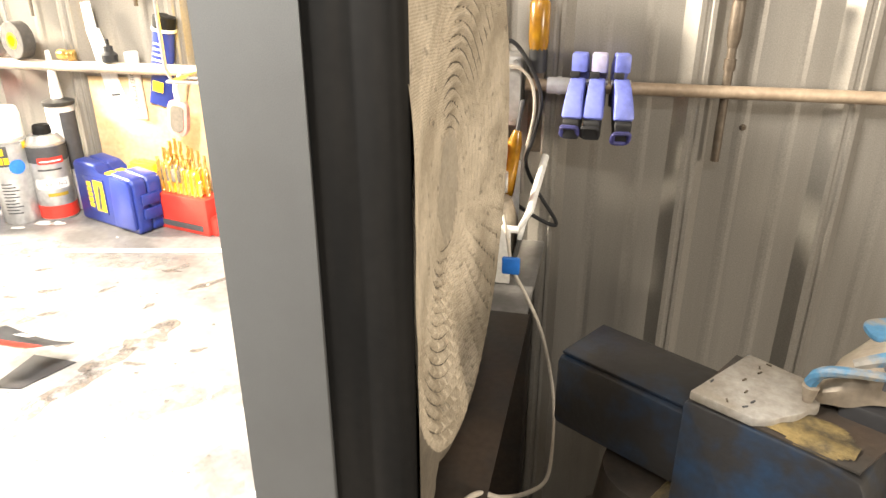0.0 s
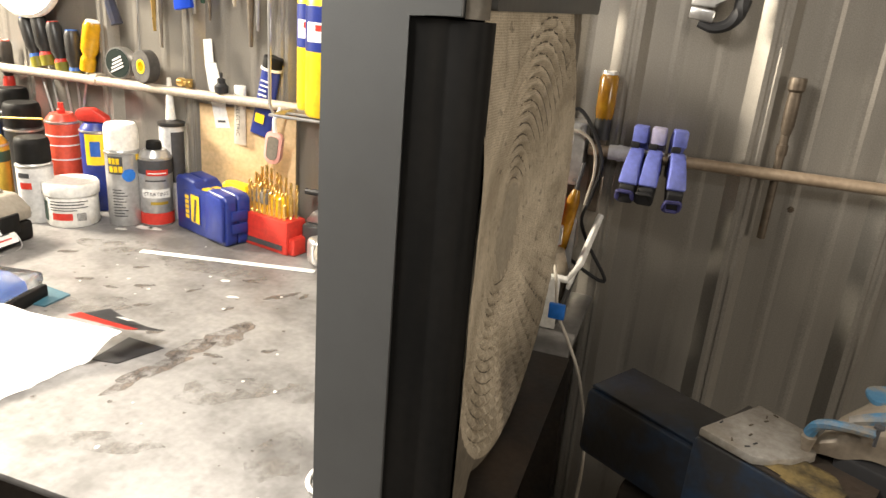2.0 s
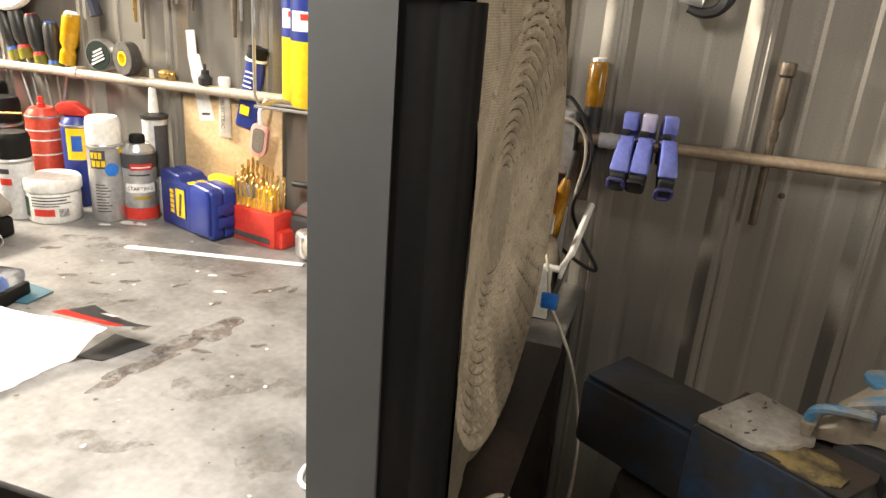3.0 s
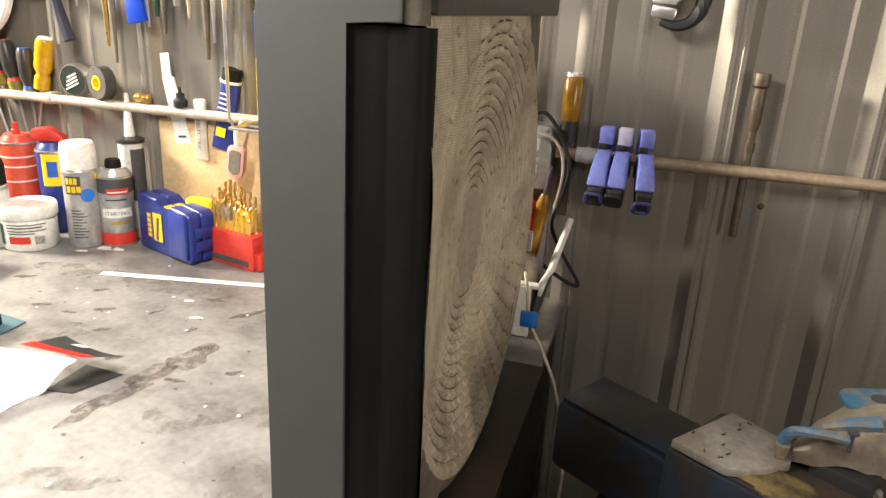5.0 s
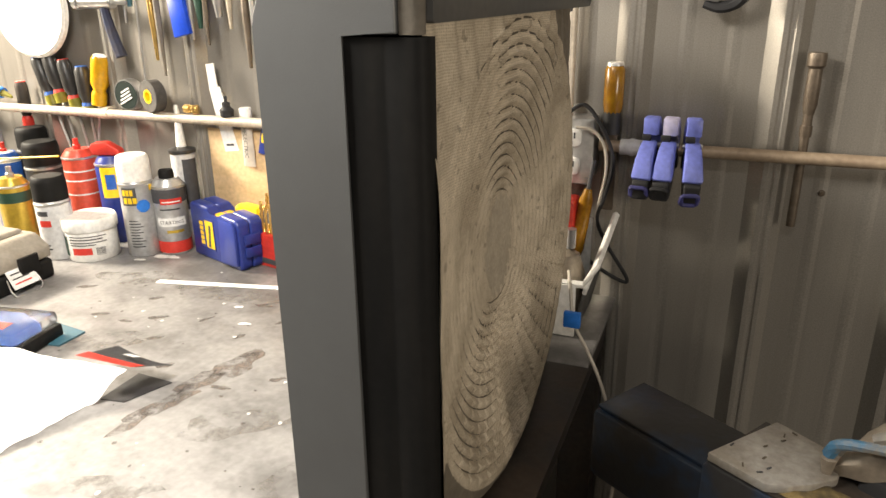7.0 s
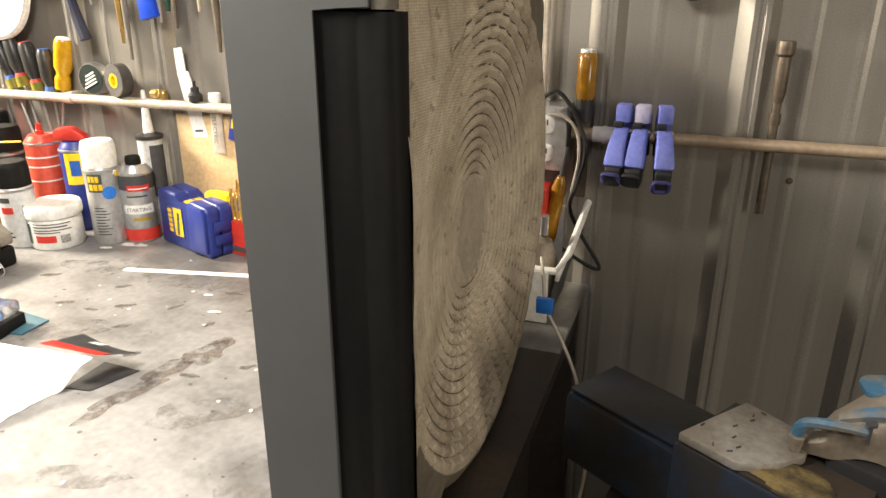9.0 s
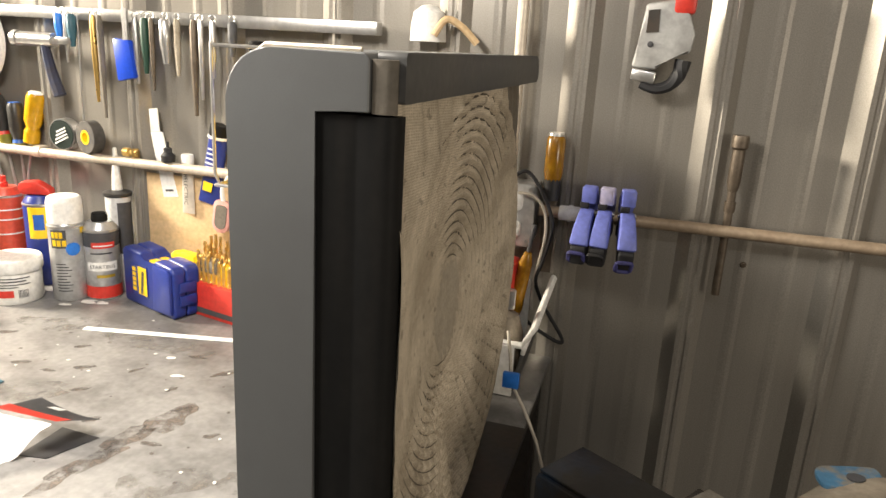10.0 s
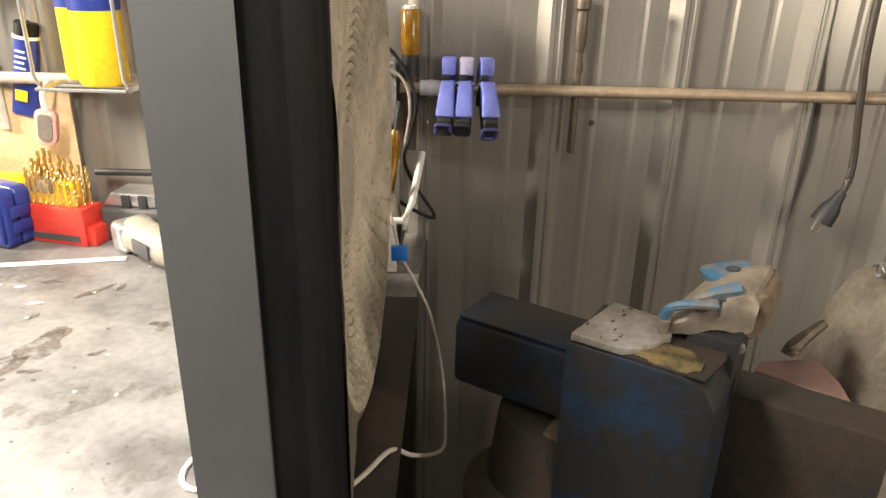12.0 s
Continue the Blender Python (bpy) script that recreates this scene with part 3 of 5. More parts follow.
for n, x in enumerate(CLAMPS):
    main = PALE_CLAMP if n == 1 else BLUE_CLAMP
    turn = (-6, -4, 9)[n]
    cl = thing("spring_clamp", (x, PY - 0.004, PZ), ("violet-blue plastic spring clamp gripping the conduit", "faded lilac plastic spring clamp gripping the conduit", "violet-blue spring clamp with a twisted jaw on the conduit")[n], "clamp", "clamps on the conduit", turn)
    w = 0.0110
    link("upper_jaw", prism([(-0.030, 0.053), (-0.010, 0.054), (0.012, 0.032), (0.012, 0.008), (-0.004, 0.012), (-0.012, 0.028), (-0.030, 0.026)], -w, w, "x", 0.003), main, cl)
    link("upper_handle", flared(prism([(-0.030, 0.020), (-0.016, 0.016), (-0.038, -0.016), (-0.064, -0.036), (-0.076, -0.030), (-0.064, -0.006), (-0.046, 0.010)], -w, w, "x", 0.004), 0.012, -0.026, 0.32), BLUE_CLAMP, cl)
    link("lower_jaw", prism([(-0.006, 0.0), (0.012, -0.012), (0.010, -0.030), (-0.012, -0.026), (-0.030, 0.006), (-0.020, 0.012)], -w, w, "x", 0.003), RUBBER, cl, "black lower jaw")
    link("lower_handle", prism([(-0.022, 0.004), (-0.010, -0.006), (-0.050, -0.060), (-0.070, -0.064), (-0.076, -0.036)], -w - 0.001, w + 0.001, "x", 0.004), RUBBER, cl, "black lower handle")
    link("handle_loop", clamp_loop(0.0115, 0.010, pose(-0.002, -0.070, -0.052 - 0.006 * (n == 2), 35)), INDIGO if n != 1 else RUBBER, cl, "dark open end loop")
    link("grip_pad", moved(box((-0.009, -0.004, -0.007), (0.009, 0.004, 0.007), 0.003), pose(-0.002, -0.066, -0.050, 35)), RUBBER if n < 2 else WHITE_PLASTIC, cl, "soft end pad")
    link("pivot", moved(lathe([(0, w + 0.003), (0.004, w + 0.003), (0.004, -w - 0.003), (0, -w - 0.003)], 10), pose(0, -0.022, 0.012, 0, 90, 0)), GALV, cl)
    link("jaw_insert", box((-w - 0.0006, -0.0335, 0.019), (0.002, -0.024, 0.028), 0.001), RUBBER, cl, "black jaw notch")

ext = thing("socket_extension", (0.342, 1.135, 1.06), "rusty steel socket extension bar hung behind the conduit", "hand tool")
link("socket", moved(lathe([(0, 0.254), (0.0118, 0.254), (0.0126, 0.25), (0.0126, 0.236), (0.0092, 0.232), (0.0098, 0.215), (0.0098, 0.182), (0.007, 0.168), (0.0, 0.165)], 18), pose(0, 0, 0)), RUST, ext)
link("shaft", sweep([(0, 0, 0.0), (0, 0, 0.17)], 0.0065, 12, False), RUST, ext)
link("collar", moved(lathe([(0.0, 0.152), (0.0085, 0.152), (0.0085, 0.136), (0.0, 0.136)], 14), pose(0, 0, 0)), RUST, ext)

cut = thing("pipe_cutter", (0.215, 1.125, 1.38), "grey pipe cutter with black hook and red grip", "hand tool")
link("body", prism([(-0.046, 0.024), (-0.040, 0.060), (-0.034, 0.115), (0.020, 0.125), (0.040, 0.075), (0.036, 0.048), (0.004, 0.040), (-0.010, 0.022)], -0.012, 0.012, "y", 0.004), PAINT_PALE, cut, "pale grey cast body")
link("jaw_foot", prism([(-0.046, 0.006), (-0.010, 0.000), (-0.008, 0.018), (-0.044, 0.023)], -0.010, 0.010, "y", 0.003), GALV, cut)
link("hook", sweep([(-0.030, 0, 0.000), (-0.008, 0, -0.006), (0.012, 0, 0.000), (0.024, 0, 0.016), (0.028, 0, 0.038)], (0.007, 0.012)), RUBBER, cut, "black curved jaw")
link("window", prism([(-0.030, 0.074), (-0.012, 0.076), (-0.014, 0.108), (-0.030, 0.106)], -0.0135, -0.0115, "y", 0.0), VISE_TOP, cut, "dark window")
link("rivet", moved(lathe([(0, 0.004), (0.004, 0.003), (0.0045, 0)], 10), pose(-0.022, -0.012, 0.058, 90)), INK, cut)
link("grip", box((0.004, -0.014, 0.102), (0.036, 0.014, 0.150), 0.006), RED, cut)

plug = thing("hanging_plug", (0.80, 1.10, 0.93), "brown power cord hanging with a three-pin plug", "cord")
link("flex", moved(sweep([(0.784, 1.11, 1.9), (0.789, 1.11, 1.32), (0.799, 1.11, 1.18), (0.809, 1.105, 1.08), (0.808, 1.10, 1.035), (0.800, 1.10, 1.008)], 0.0062), pose(-0.80, -1.10, -0.93)), VISE_TOP, plug)
link("plug_body", moved(lathe([(0, 0.06), (0.008, 0.06), (0.011, 0.042), (0.017, 0.026), (0.019, 0.0), (0, 0.0)], 14), pose(-0.022, 0, 0.028, 0, 24, 0)), RUBBER, plug)
for d in (-0.006, 0.006):
    link("pin", moved(box((d - 0.0008, -0.003, -0.02), (d + 0.0008, 0.003, 0.0), 0), pose(-0.022, 0, 0.030, 0, 24, 0)), GALV, plug)

# ---- tub of oddments behind the fan ----
tub = thing("parts_bin", (0.0, 1.03, 0.9), "dirty white open-front parts bin full of oddments", "parts bin")
for nm, x0, x1, tilt in (("side_rim", 0.052, 0.058, 12), ("side_rim", -0.078, -0.072, -12)):
    link(nm, moved(prism([(0.077, 0.144), (0.085, 0.165), (0.06, 0.168), (-0.030, 0.105), (-0.070, 0.088), (-0.068, 0.076), (-0.028, 0.090), (0.058, 0.150)], -0.0035, 0.0035, "x", 0.002), pose(x0, 0, 0, 0, tilt)), WHITE_PLASTIC, tub, "white rolled bin edge")
    # Bin sides get a dark plastic colour in place of their shade.
    link("side_panel", moved(prism([(-0.062, 0.004), (0.075, 0.004), (0.077, 0.143), (0.058, 0.149), (-0.028, 0.089), (-0.067, 0.075)], -0.0025, 0.0025, "x", 0.001), pose(x0, 0, 0, 0, tilt)), DARK_BAR, tub, "bin side coloured dark for shade")
link("front_panel", moved(box((-0.075, -0.003, 0.0), (0.056, 0.003, 0.088), 0.002), pose(0, -0.062, 0.002, 5)), WHITE_PLASTIC, tub)
link("back_panel", box((-0.090, 0.074, 0.004), (0.050, 0.080, 0.150), 0.002), WHITE_PLASTIC, tub)
link("bottom", box((-0.075, -0.06, 0.001), (0.052, 0.075, 0.006), 0.001), WHITE_PLASTIC, tub)
link("front_lip", sweep([(-0.08, -0.066, 0.090), (0.066, -0.066, 0.090), (0.078, -0.03, 0.106), (0.090, 0.055, 0.166)], 0.0055, 8, False), WHITE_PLASTIC, tub, "thick rolled rim")
link("rag", merge(moved(lathe([(0, 0.13), (0.03, 0.125), (0.055, 0.10), (0.05, 0.03)], 14), pose(-0.03, 0.0, 0.0)), moved(lathe([(0, 0.14), (0.02, 0.13), (0.03, 0.1), (0.03, 0.04)], 12), pose(0.03, -0.02, -0.01))), VISE_TAN, tub, "tan rag")
link("red_tin", moved(box((-0.05, -0.02, 0.08), (0.03, 0.03, 0.19), 0.005), pose(0, 0.04, 0)), RED, tub)
link("fitting", moved(lathe([(0, 0.03), (0.008, 0.03), (0.008, 0), (0, 0)], 12), pose(0.035, -0.02, 0.13)), GALV, tub)
fd = thing("small_screwdriver", (0.03, 1.07, 0.99), "orange-handled screwdriver standing in the tub", "screwdriver")
link("handle", moved(lathe([(0, 0.12), (0.006, 0.118), (0.011, 0.10), (0.012, 0.02), (0.008, 0.0), (0, 0)], 12), pose(0, 0, 0, 0, 8)), AMBER, fd)
link("shank", moved(sweep([(0, 0, 0.11), (0, 0, 0.165)], 0.003, 8, False), pose(0, 0, 0, 0, 8)), INK, fd)
tape = link("blue_tape", box((-0.012, -0.004, -0.012), (0.012, 0.004, 0.012), 0.002), LIGHT_BLUE, label="scrap of bright blue tape on the white cord")
tape.location = (0.066, 0.893, 0.966)
tagged(tape, category="tape")
wc = thing("fan_flex", (0.07, 0.6, 0.9), "dirty white fan cord draped over the bench end", "cord")
link("flex", moved(sweep([(0.045, 0.958, 1.012), (0.056, 0.925, 0.992), (0.068, 0.897, 0.960), (0.09, 0.90, 0.915), (0.112, 0.905, 0.86), (0.128, 0.945, 0.76), (0.136, 0.94, 0.70), (0.14, 0.86, 0.685), (0.138, 0.76, 0.725), (0.122, 0.65, 0.80), (0.104, 0.565, 0.868), (0.086, 0.525, 0.905), (0.065, 0.49, 0.905), (0.045, 0.46, 0.905)], 0.0026), pose(-0.07, -0.6, -0.9)), CORD_WHITE, wc)

# ---- vise ----
VT = math.degrees(math.atan2(-0.063, 0.101))
vise = thing("bench_vise", (0.146, 0.594, 0.0), "old blue bench vise, greasy with worn paint", "vise", turn=VT)
link("rear_block", box((0.0, 0.0, 0.945), (0.131, 0.075, 1.020), 0.007), VISE_BLUE, vise, "worn blue casting")
link("rear_top", box((0.003, 0.006, 1.0205), (0.131, 0.074, 1.0235), 0.001), VISE_BLUE, vise)
link("main_body", prism([(0.1315, 0.80), (0.1315, 1.043), (0.137, 1.047), (0.235, 1.047), (0.257, 1.042), (0.268, 1.02), (0.268, 0.80)], -0.018, 0.070, "y", 0.003), VISE_BLUE, vise, "worn blue casting")
link("deck", prism([(0.135, -0.016), (0.255, -0.016), (0.262, 0.03), (0.255, 0.068), (0.135, 0.068)], 1.0472, 1.049, "z", 0.0), VISE_TOP, vise, "grimy deck")
link("anvil", prism([(0.136, -0.019), (0.184, -0.019), (0.196, -0.008), (0.206, 0.010), (0.213, 0.030), (0.204, 0.058), (0.146, 0.064)], 1.0492, 1.057, "z", 0.0015), WORN_IRON, vise, "flat greasy anvil")
for k in range(9):
    x, y = 0.165 + random.gauss(0, 0.012), 0.022 + random.gauss(0, 0.016)
    link("metal_chip", moved(box((-0.0022, -0.0006, 0), (0.0022, 0.0006, 0.0008), 0), pose(x, y, 1.0572, 0, 0, random.uniform(0, 180))), RUST if k % 3 else INK, vise)
fil = bmesh.new()
rows = []
for i in range(31):
    row = []
    for j in range(23):
        u, v = 0.175 + 0.085 * i / 30, -0.0165 + 0.05 * j / 22
        e = min(i, 30 - i, j, 22 - j) / 6
        row.append(fil.verts.new((u, v, 1.0486 + 0.0045 * min(1, e) * (0.75 + 0.5 * noise.noise(Vector((u * 60, v * 60, 2.2)))))))
    rows.append(row)
for p, q in zip(rows, rows[1:]):
    for j in range(22):
        c = (p[j].co + q[j + 1].co) / 2
        if math.hypot((c.x - 0.217) / 0.034, (c.y - 0.004) / 0.020) < 1 + 0.25 * noise.noise(c * 40):
            fil.faces.new((p[j], p[j + 1], q[j + 1], q[j]))
bmesh.ops.delete(fil, geom=[v for v in fil.verts if not v.link_faces], context="VERTS")
link("brass_patch", fil, BRASS_DUST, vise, "brassy metal filings")
jaw = bmesh.new()
prof = [(0.203, 1.058, 0.036, 0.080), (0.210, 1.074, 0.034, 0.095), (0.222, 1.088, 0.036, 0.110), (0.236, 1.096, 0.042, 0.125), (0.252, 1.101, 0.052, 0.140), (0.262, 1.103, 0.060, 0.148), (0.270, 1.101, 0.066, 0.152), (0.274, 1.094, 0.068, 0.152)]
under = [1.050, 1.054, 1.058, 1.062, 1.064, 1.062, 1.060, 1.062]
rings = []
for (u, z, v0, v1), lo in zip(prof, under):
    h = z - lo
    rings.append([jaw.verts.new(q) for q in ((u, v0, lo), (u, v0 - 0.002, lo + 0.5 * h), (u, v0 + 0.004, z - 0.15 * h), (u, v0 + 0.016, z), (u, v1 - 0.016, z + 0.001), (u, v1, z - 0.2 * h), (u, v1, lo))])
for p, q in zip(rings, rings[1:]):
    for k in range(7):
        jaw.faces.new((p[k], p[(k + 1) % 7], q[(k + 1) % 7], q[k]))
jaw.faces.new(rings[0]), jaw.faces.new(rings[-1])
bmesh.ops.subdivide_edges(jaw, edges=jaw.edges[:], cuts=2, use_grid_fill=True, smooth=0.6)
for v in jaw.verts:
    v.co += 0.0022 * noise.noise_vector(v.co * 55)
link("rear_jaw", jaw, VISE_TAN, vise, "greasy curved jaw casting")
lump = box((0.260, 0.072, 1.052), (0.282, 0.148, 1.096), 0.009)
bmesh.ops.subdivide_edges(lump, edges=lump.edges[:], cuts=3, use_grid_fill=True)
for v in lump.verts:
    v.co += 0.0055 * noise.noise_vector(v.co * 34) + 0.002 * noise.noise_vector(v.co * 110)
link("jaw_end", lump, mat("brown_scale", (0.23, 0.175, 0.12), 0.6, 0.2, (0.12, 0.085, 0.06), 18, 0.8, 0.4, 160), vise, "brown chipped end of the jaw")
link("jaw_pin", moved(lathe([(0, 0.012), (0.005, 0.012), (0.006, 0.0), (0, 0.0)], 10), pose(0.266, 0.062, 1.046, 70)), GALV, vise, "bright steel pin")
link("jaw_rim", sweep([(0.203, 0.031, 1.072), (0.209, 0.029, 1.084), (0.226, 0.031, 1.091), (0.246, 0.042, 1.091)], (0.0050, 0.0036)), SKY_PAINT, vise, "bright blue worn rim")
link("rim_tooth", moved(lathe([(0, 0), (0.0012, 0), (0.006, 0.028), (0, 0.03)], 10), pose(0.204, 0.030, 1.042)), VISE_TAN, vise)
link("rim_bolt", moved(lathe([(0, 0.004), (0.004, 0.004), (0.004, 0.002), (0.0015, 0.002), (0.0015, -0.014), (0, -0.014)], 10), pose(0.247, 0.040, 1.096)), INK, vise)
link("jaw_cap", moved(prism(rounded(-0.024, -0.016, 0.026, 0.016, (0.010, 0.008, 0.006, 0.012), 4), 0.0, 0.005, "z", 0.0015), pose(0.236, 0.112, 1.0935, 0, -7, 38)), SKY_PAINT, vise, "chipped light blue cap")
link("cap_hole", moved(lathe([(0, 0), (0.007, 0), (0.007, 0.0012), (0, 0.0012)], 14), pose(0.241, 0.112, 1.0992, 0, -7, 0)), INK, vise)
link("blue_patch", sweep([(0.224, 0.047, 1.089), (0.240, 0.055, 1.097), (0.256, 0.066, 1.101)], (0.004, 0.007)), SKY_PAINT, vise)
link("throat", box((0.222, 0.040, 0.98), (0.268, 0.10, 1.062), 0.004), RUBBER, vise, "black jaw gap")
link("slide", prism([(0.262, 0.80), (0.262, 0.995), (0.40, 0.995), (0.40, 0.80)], 0.07, 0.12, "y", 0.004), VISE_TOP, vise, "dark slide")


link("stand", box((0.10, -0.02, 0.0), (0.30, 0.10, 0.80), 0.006), DARK_STEEL, vise, "dark steel pedestal")
link("swivel_base", moved(lathe([(0, 0.0), (0.085, 0.0), (0.085, 0.03), (0.06, 0.05), (0.05, 0.13), (0, 0.13)], 28), pose(0.10, 0.03, 0.80)), VISE_TOP, vise)
link("rusty_foot", prism([(0.078, 0.80), (0.131, 0.80), (0.131, 0.944), (0.112, 0.930), (0.090, 0.880)], -0.012, 0.045, "y", 0.005), BRASS_DUST, vise, "rusty yellowed casting foot")

plate = thing("steel_offcut", (0.47, 0.55, 0.985), "primer-red steel plate beside the vise", "steel plate")
link("plate", prism([(-0.016, 0.018), (0.045, -0.028), (0.056, -0.034), (0.062, 0.0), (0.060, 0.045), (-0.004, 0.036)], -0.012, 0.0, "z", 0.002), RED_OXIDE, plate)
link("web", prism([(-0.020, 0.014), (0.044, -0.032), (0.058, -0.038), (0.064, 0.0), (0.060, 0.046), (-0.006, 0.038)], -0.985, -0.0125, "z", 0.002), DARK_STEEL, plate)
block = thing("work_stand", (0.606, 0.640, 0.0), "tan weathered post head with a coil spring on top", "stand")
link("post", prism([(-0.03, 0.0), (0.09, 0.0), (0.09, 1.03), (0.05, 1.06), (0.0, 1.045), (-0.022, 1.0), (-0.035, 0.95)], -0.06, 0.06, "y", 0.008, 3), VISE_TAN, block)
coil = [(-0.01 + 0.0025 * k / 4, 0.008 * math.cos(k * math.pi / 4), 1.068 + 0.008 * math.sin(k * math.pi / 4)) for k in range(40)]
link("spring", sweep(coil, 0.0016, 6, False), GALV, block, "steel coil spring")
hook = thing("lever_hook", (0.49, 0.60, 1.0), "grey bent steel lever on the plate", "hand tool")
link("lever", sweep([(0.008, -0.01, -0.009), (0.012, -0.008, 0.0), (0.026, 0.0, 0.008), (0.046, 0.008, 0.020)], (0.010, 0.005)), RUST, hook)


# ---- cans and jars ----
def spray_can(at, r, h, body, cap, cap_h, label, cap_r=None, turn=0.0, nozzle=None):
    can = thing("spray_can", at, label, "can", "cans on the bench", turn)
    link("body", lathe([(0, 0), (r - 0.002, 0), (r, 0.003), (r, h - 0.018), (r * 0.93, h - 0.010), (r * 0.72, h - 0.002), (r * 0.7, h), (0, h)]), body, can)
    link("rim", lathe([(r - 0.001, h - 0.020), (r + 0.0012, h - 0.018), (r + 0.0012, h - 0.015), (r - 0.003, h - 0.013)]), GALV, can)
    if cap:
        cr = cap_r or r * 0.97
        link("cap", moved(lathe([(cr, 0), (cr, cap_h * 0.75), (cr * 0.93, cap_h * 0.95), (cr * 0.85, cap_h), (0, cap_h)]), pose(0, 0, h - 0.010)), cap, can)
    if nozzle:
        link("nozzle", moved(lathe([(0.008, 0), (0.008, 0.008), (0.0055, 0.010), (0.0055, 0.022), (0, 0.022)], 12), pose(0, 0, h)), nozzle, can)
    return can


def badge(r, z, angle, rad, lift=0.0010):
    """A round print on a round body."""
    bm = bmesh.new()
    pts = [(rad * math.cos(k * math.pi / 9), rad * math.sin(k * math.pi / 9)) for k in range(18)]
    put = lambda u, v: bm.verts.new(((r + lift) * math.cos(radians(angle) + u / r), (r + lift) * math.sin(radians(angle) + u / r), z + v))
    mid, ring = put(0, 0), [put(u, v) for u, v in pts]
    for k in range(18):
        bm.faces.new((mid, ring[k], ring[(k + 1) % 18]))
    return bm


def bars(can, r, rows, a0, a1, material=INK):
    """Lines of unreadable print as plain bars."""
    for z, hgt, f in rows:
        link("print_line", band(r, z, z + hgt, a0, a0 + (a1 - a0) * f), material, can)


FACE = -50
flex = spray_can((-0.853, 1.043, 0.9), 0.033, 0.165, SILVER_TIN, WHITE_PLASTIC, 0.05, "white and silver spray can with yellow lettering panel and white cap")
for z, h, a0, a1 in ((0.128, 0.012, -46, -6), (0.112, 0.012, -44, 4)):
    for k in range(3):
        w = (a1 - a0) / 3
        link("yellow_block", band(0.0332, z, z + h, FACE + a0 + w * k, FACE + a0 + w * (k + 0.8), 4), YELLOW, flex)
link("dark_outline", band(0.033, 0.108, 0.144, FACE - 50, FACE + 2), INK, flex)
link("blue_badge", badge(0.033, 0.106, FACE + 20, 0.013), LIGHT_BLUE, flex)
link("yellow_tab", band(0.033, 0.135, 0.148, FACE + 48, FACE + 80), YELLOW, flex)

bars(flex, 0.033, [(0.075 - 0.006 * k, 0.002, 0.6 + 0.4 * ((k * 7) % 5) / 5) for k in range(10)], FACE - 38, FACE + 15)
fvp = spray_can((-0.802, 1.075, 0.9), 0.0325, 0.155, SILVER_TIN, BLACK_PLASTIC, 0.026, "grey starting fluid can with red base band and black cap", 0.015)
link("red_band", band(0.0325, 0.004, 0.028, -180, 180, 40), RED, fvp)
link("dark_shoulder", band(0.0325, 0.108, 0.137, -180, 180, 40), INK, fvp)
link("red_logo", band(0.0330, 0.106, 0.118, FACE - 30, FACE + 45), RED, fvp)
link("white_logo_line", band(0.0334, 0.110, 0.1125, FACE - 24, FACE + 38), PAPER, fvp)
link("yellow_slash", band(0.0326, 0.046, 0.052, FACE - 20, FACE + 40), GOLD_TIN, fvp)
link("grey_line", band(0.0326, 0.094, 0.097, FACE - 35, FACE + 35), INK, fvp)
link("lettering_ground", band(0.0326, 0.060, 0.078, FACE - 52, FACE + 52), PAPER, fvp)
link("lettering", moved(lettering("STARTING", 0.0105, 0.0334), pose(0, 0, 0.068, 0, 0, FACE + 90)), INK, fvp)
grey = spray_can((-1.003, 0.968, 0.9), 0.033, 0.130, WHITE_TIN, BLACK_PLASTIC, 0.048, "white spray can with a charcoal cap and red print")
link("red_print", band(0.033, 0.07, 0.083, FACE - 45, FACE - 5), RED, grey)
bars(grey, 0.033, [(0.092, 0.010, 0.8), (0.03, 0.003, 0.6), (0.022, 0.003, 0.7)], FACE - 50, FACE)
redc = spray_can((-1.045, 1.085, 0.9), 0.033, 0.195, RED_TIN, None, 0, "red aerosol can with white collar and red nozzle", nozzle=RED)
link("collar", moved(lathe([(0.031, 0), (0.027, 0.010), (0.016, 0.016), (0, 0.016)]), pose(0, 0, 0.178)), WHITE_PLASTIC, redc)
for z in (0.10, 0.13, 0.15):
    link("pale_band", band(0.033, z, z + 0.003, -180, 180, 40), PAPER, redc)
wd = spray_can((-0.965, 1.095, 0.9), 0.033, 0.185, NAVY, None, 0, "blue and yellow lubricant can with a red flip spout")
link("yellow_shield", band(0.033, 0.10, 0.165, FACE - 40, FACE + 25), YELLOW, wd)
link("blue_mark", band(0.0334, 0.118, 0.150, FACE - 22, FACE + 12), BLUE_PRINT, wd)
link("flip_spout", moved(prism([(-0.03, 0.0), (0.028, 0.0), (0.026, 0.012), (0.0, 0.028), (-0.03, 0.026), (-0.038, 0.016)], -0.013, 0.013, "y", 0.004), pose(0, 0, 0.186, 0, 0, 20)), RED, wd)
big = spray_can((-1.155, 1.085, 0.9), 0.038, 0.165, BLACK_TIN, BLACK_PLASTIC, 0.05, "tall black can with yellow print and ribbed black cap")
link("yellow_print", band(0.038, 0.10, 0.125, FACE - 20, FACE + 30), YELLOW, big)
gold = spray_can((-1.132, 0.985, 0.9), 0.031, 0.15, GOLD_TIN, None, 0, "gold aerosol can with bare steel valve", nozzle=GALV)
link("dark_band", band(0.031, 0.10, 0.122, -180, 180, 36), GREEN, gold)
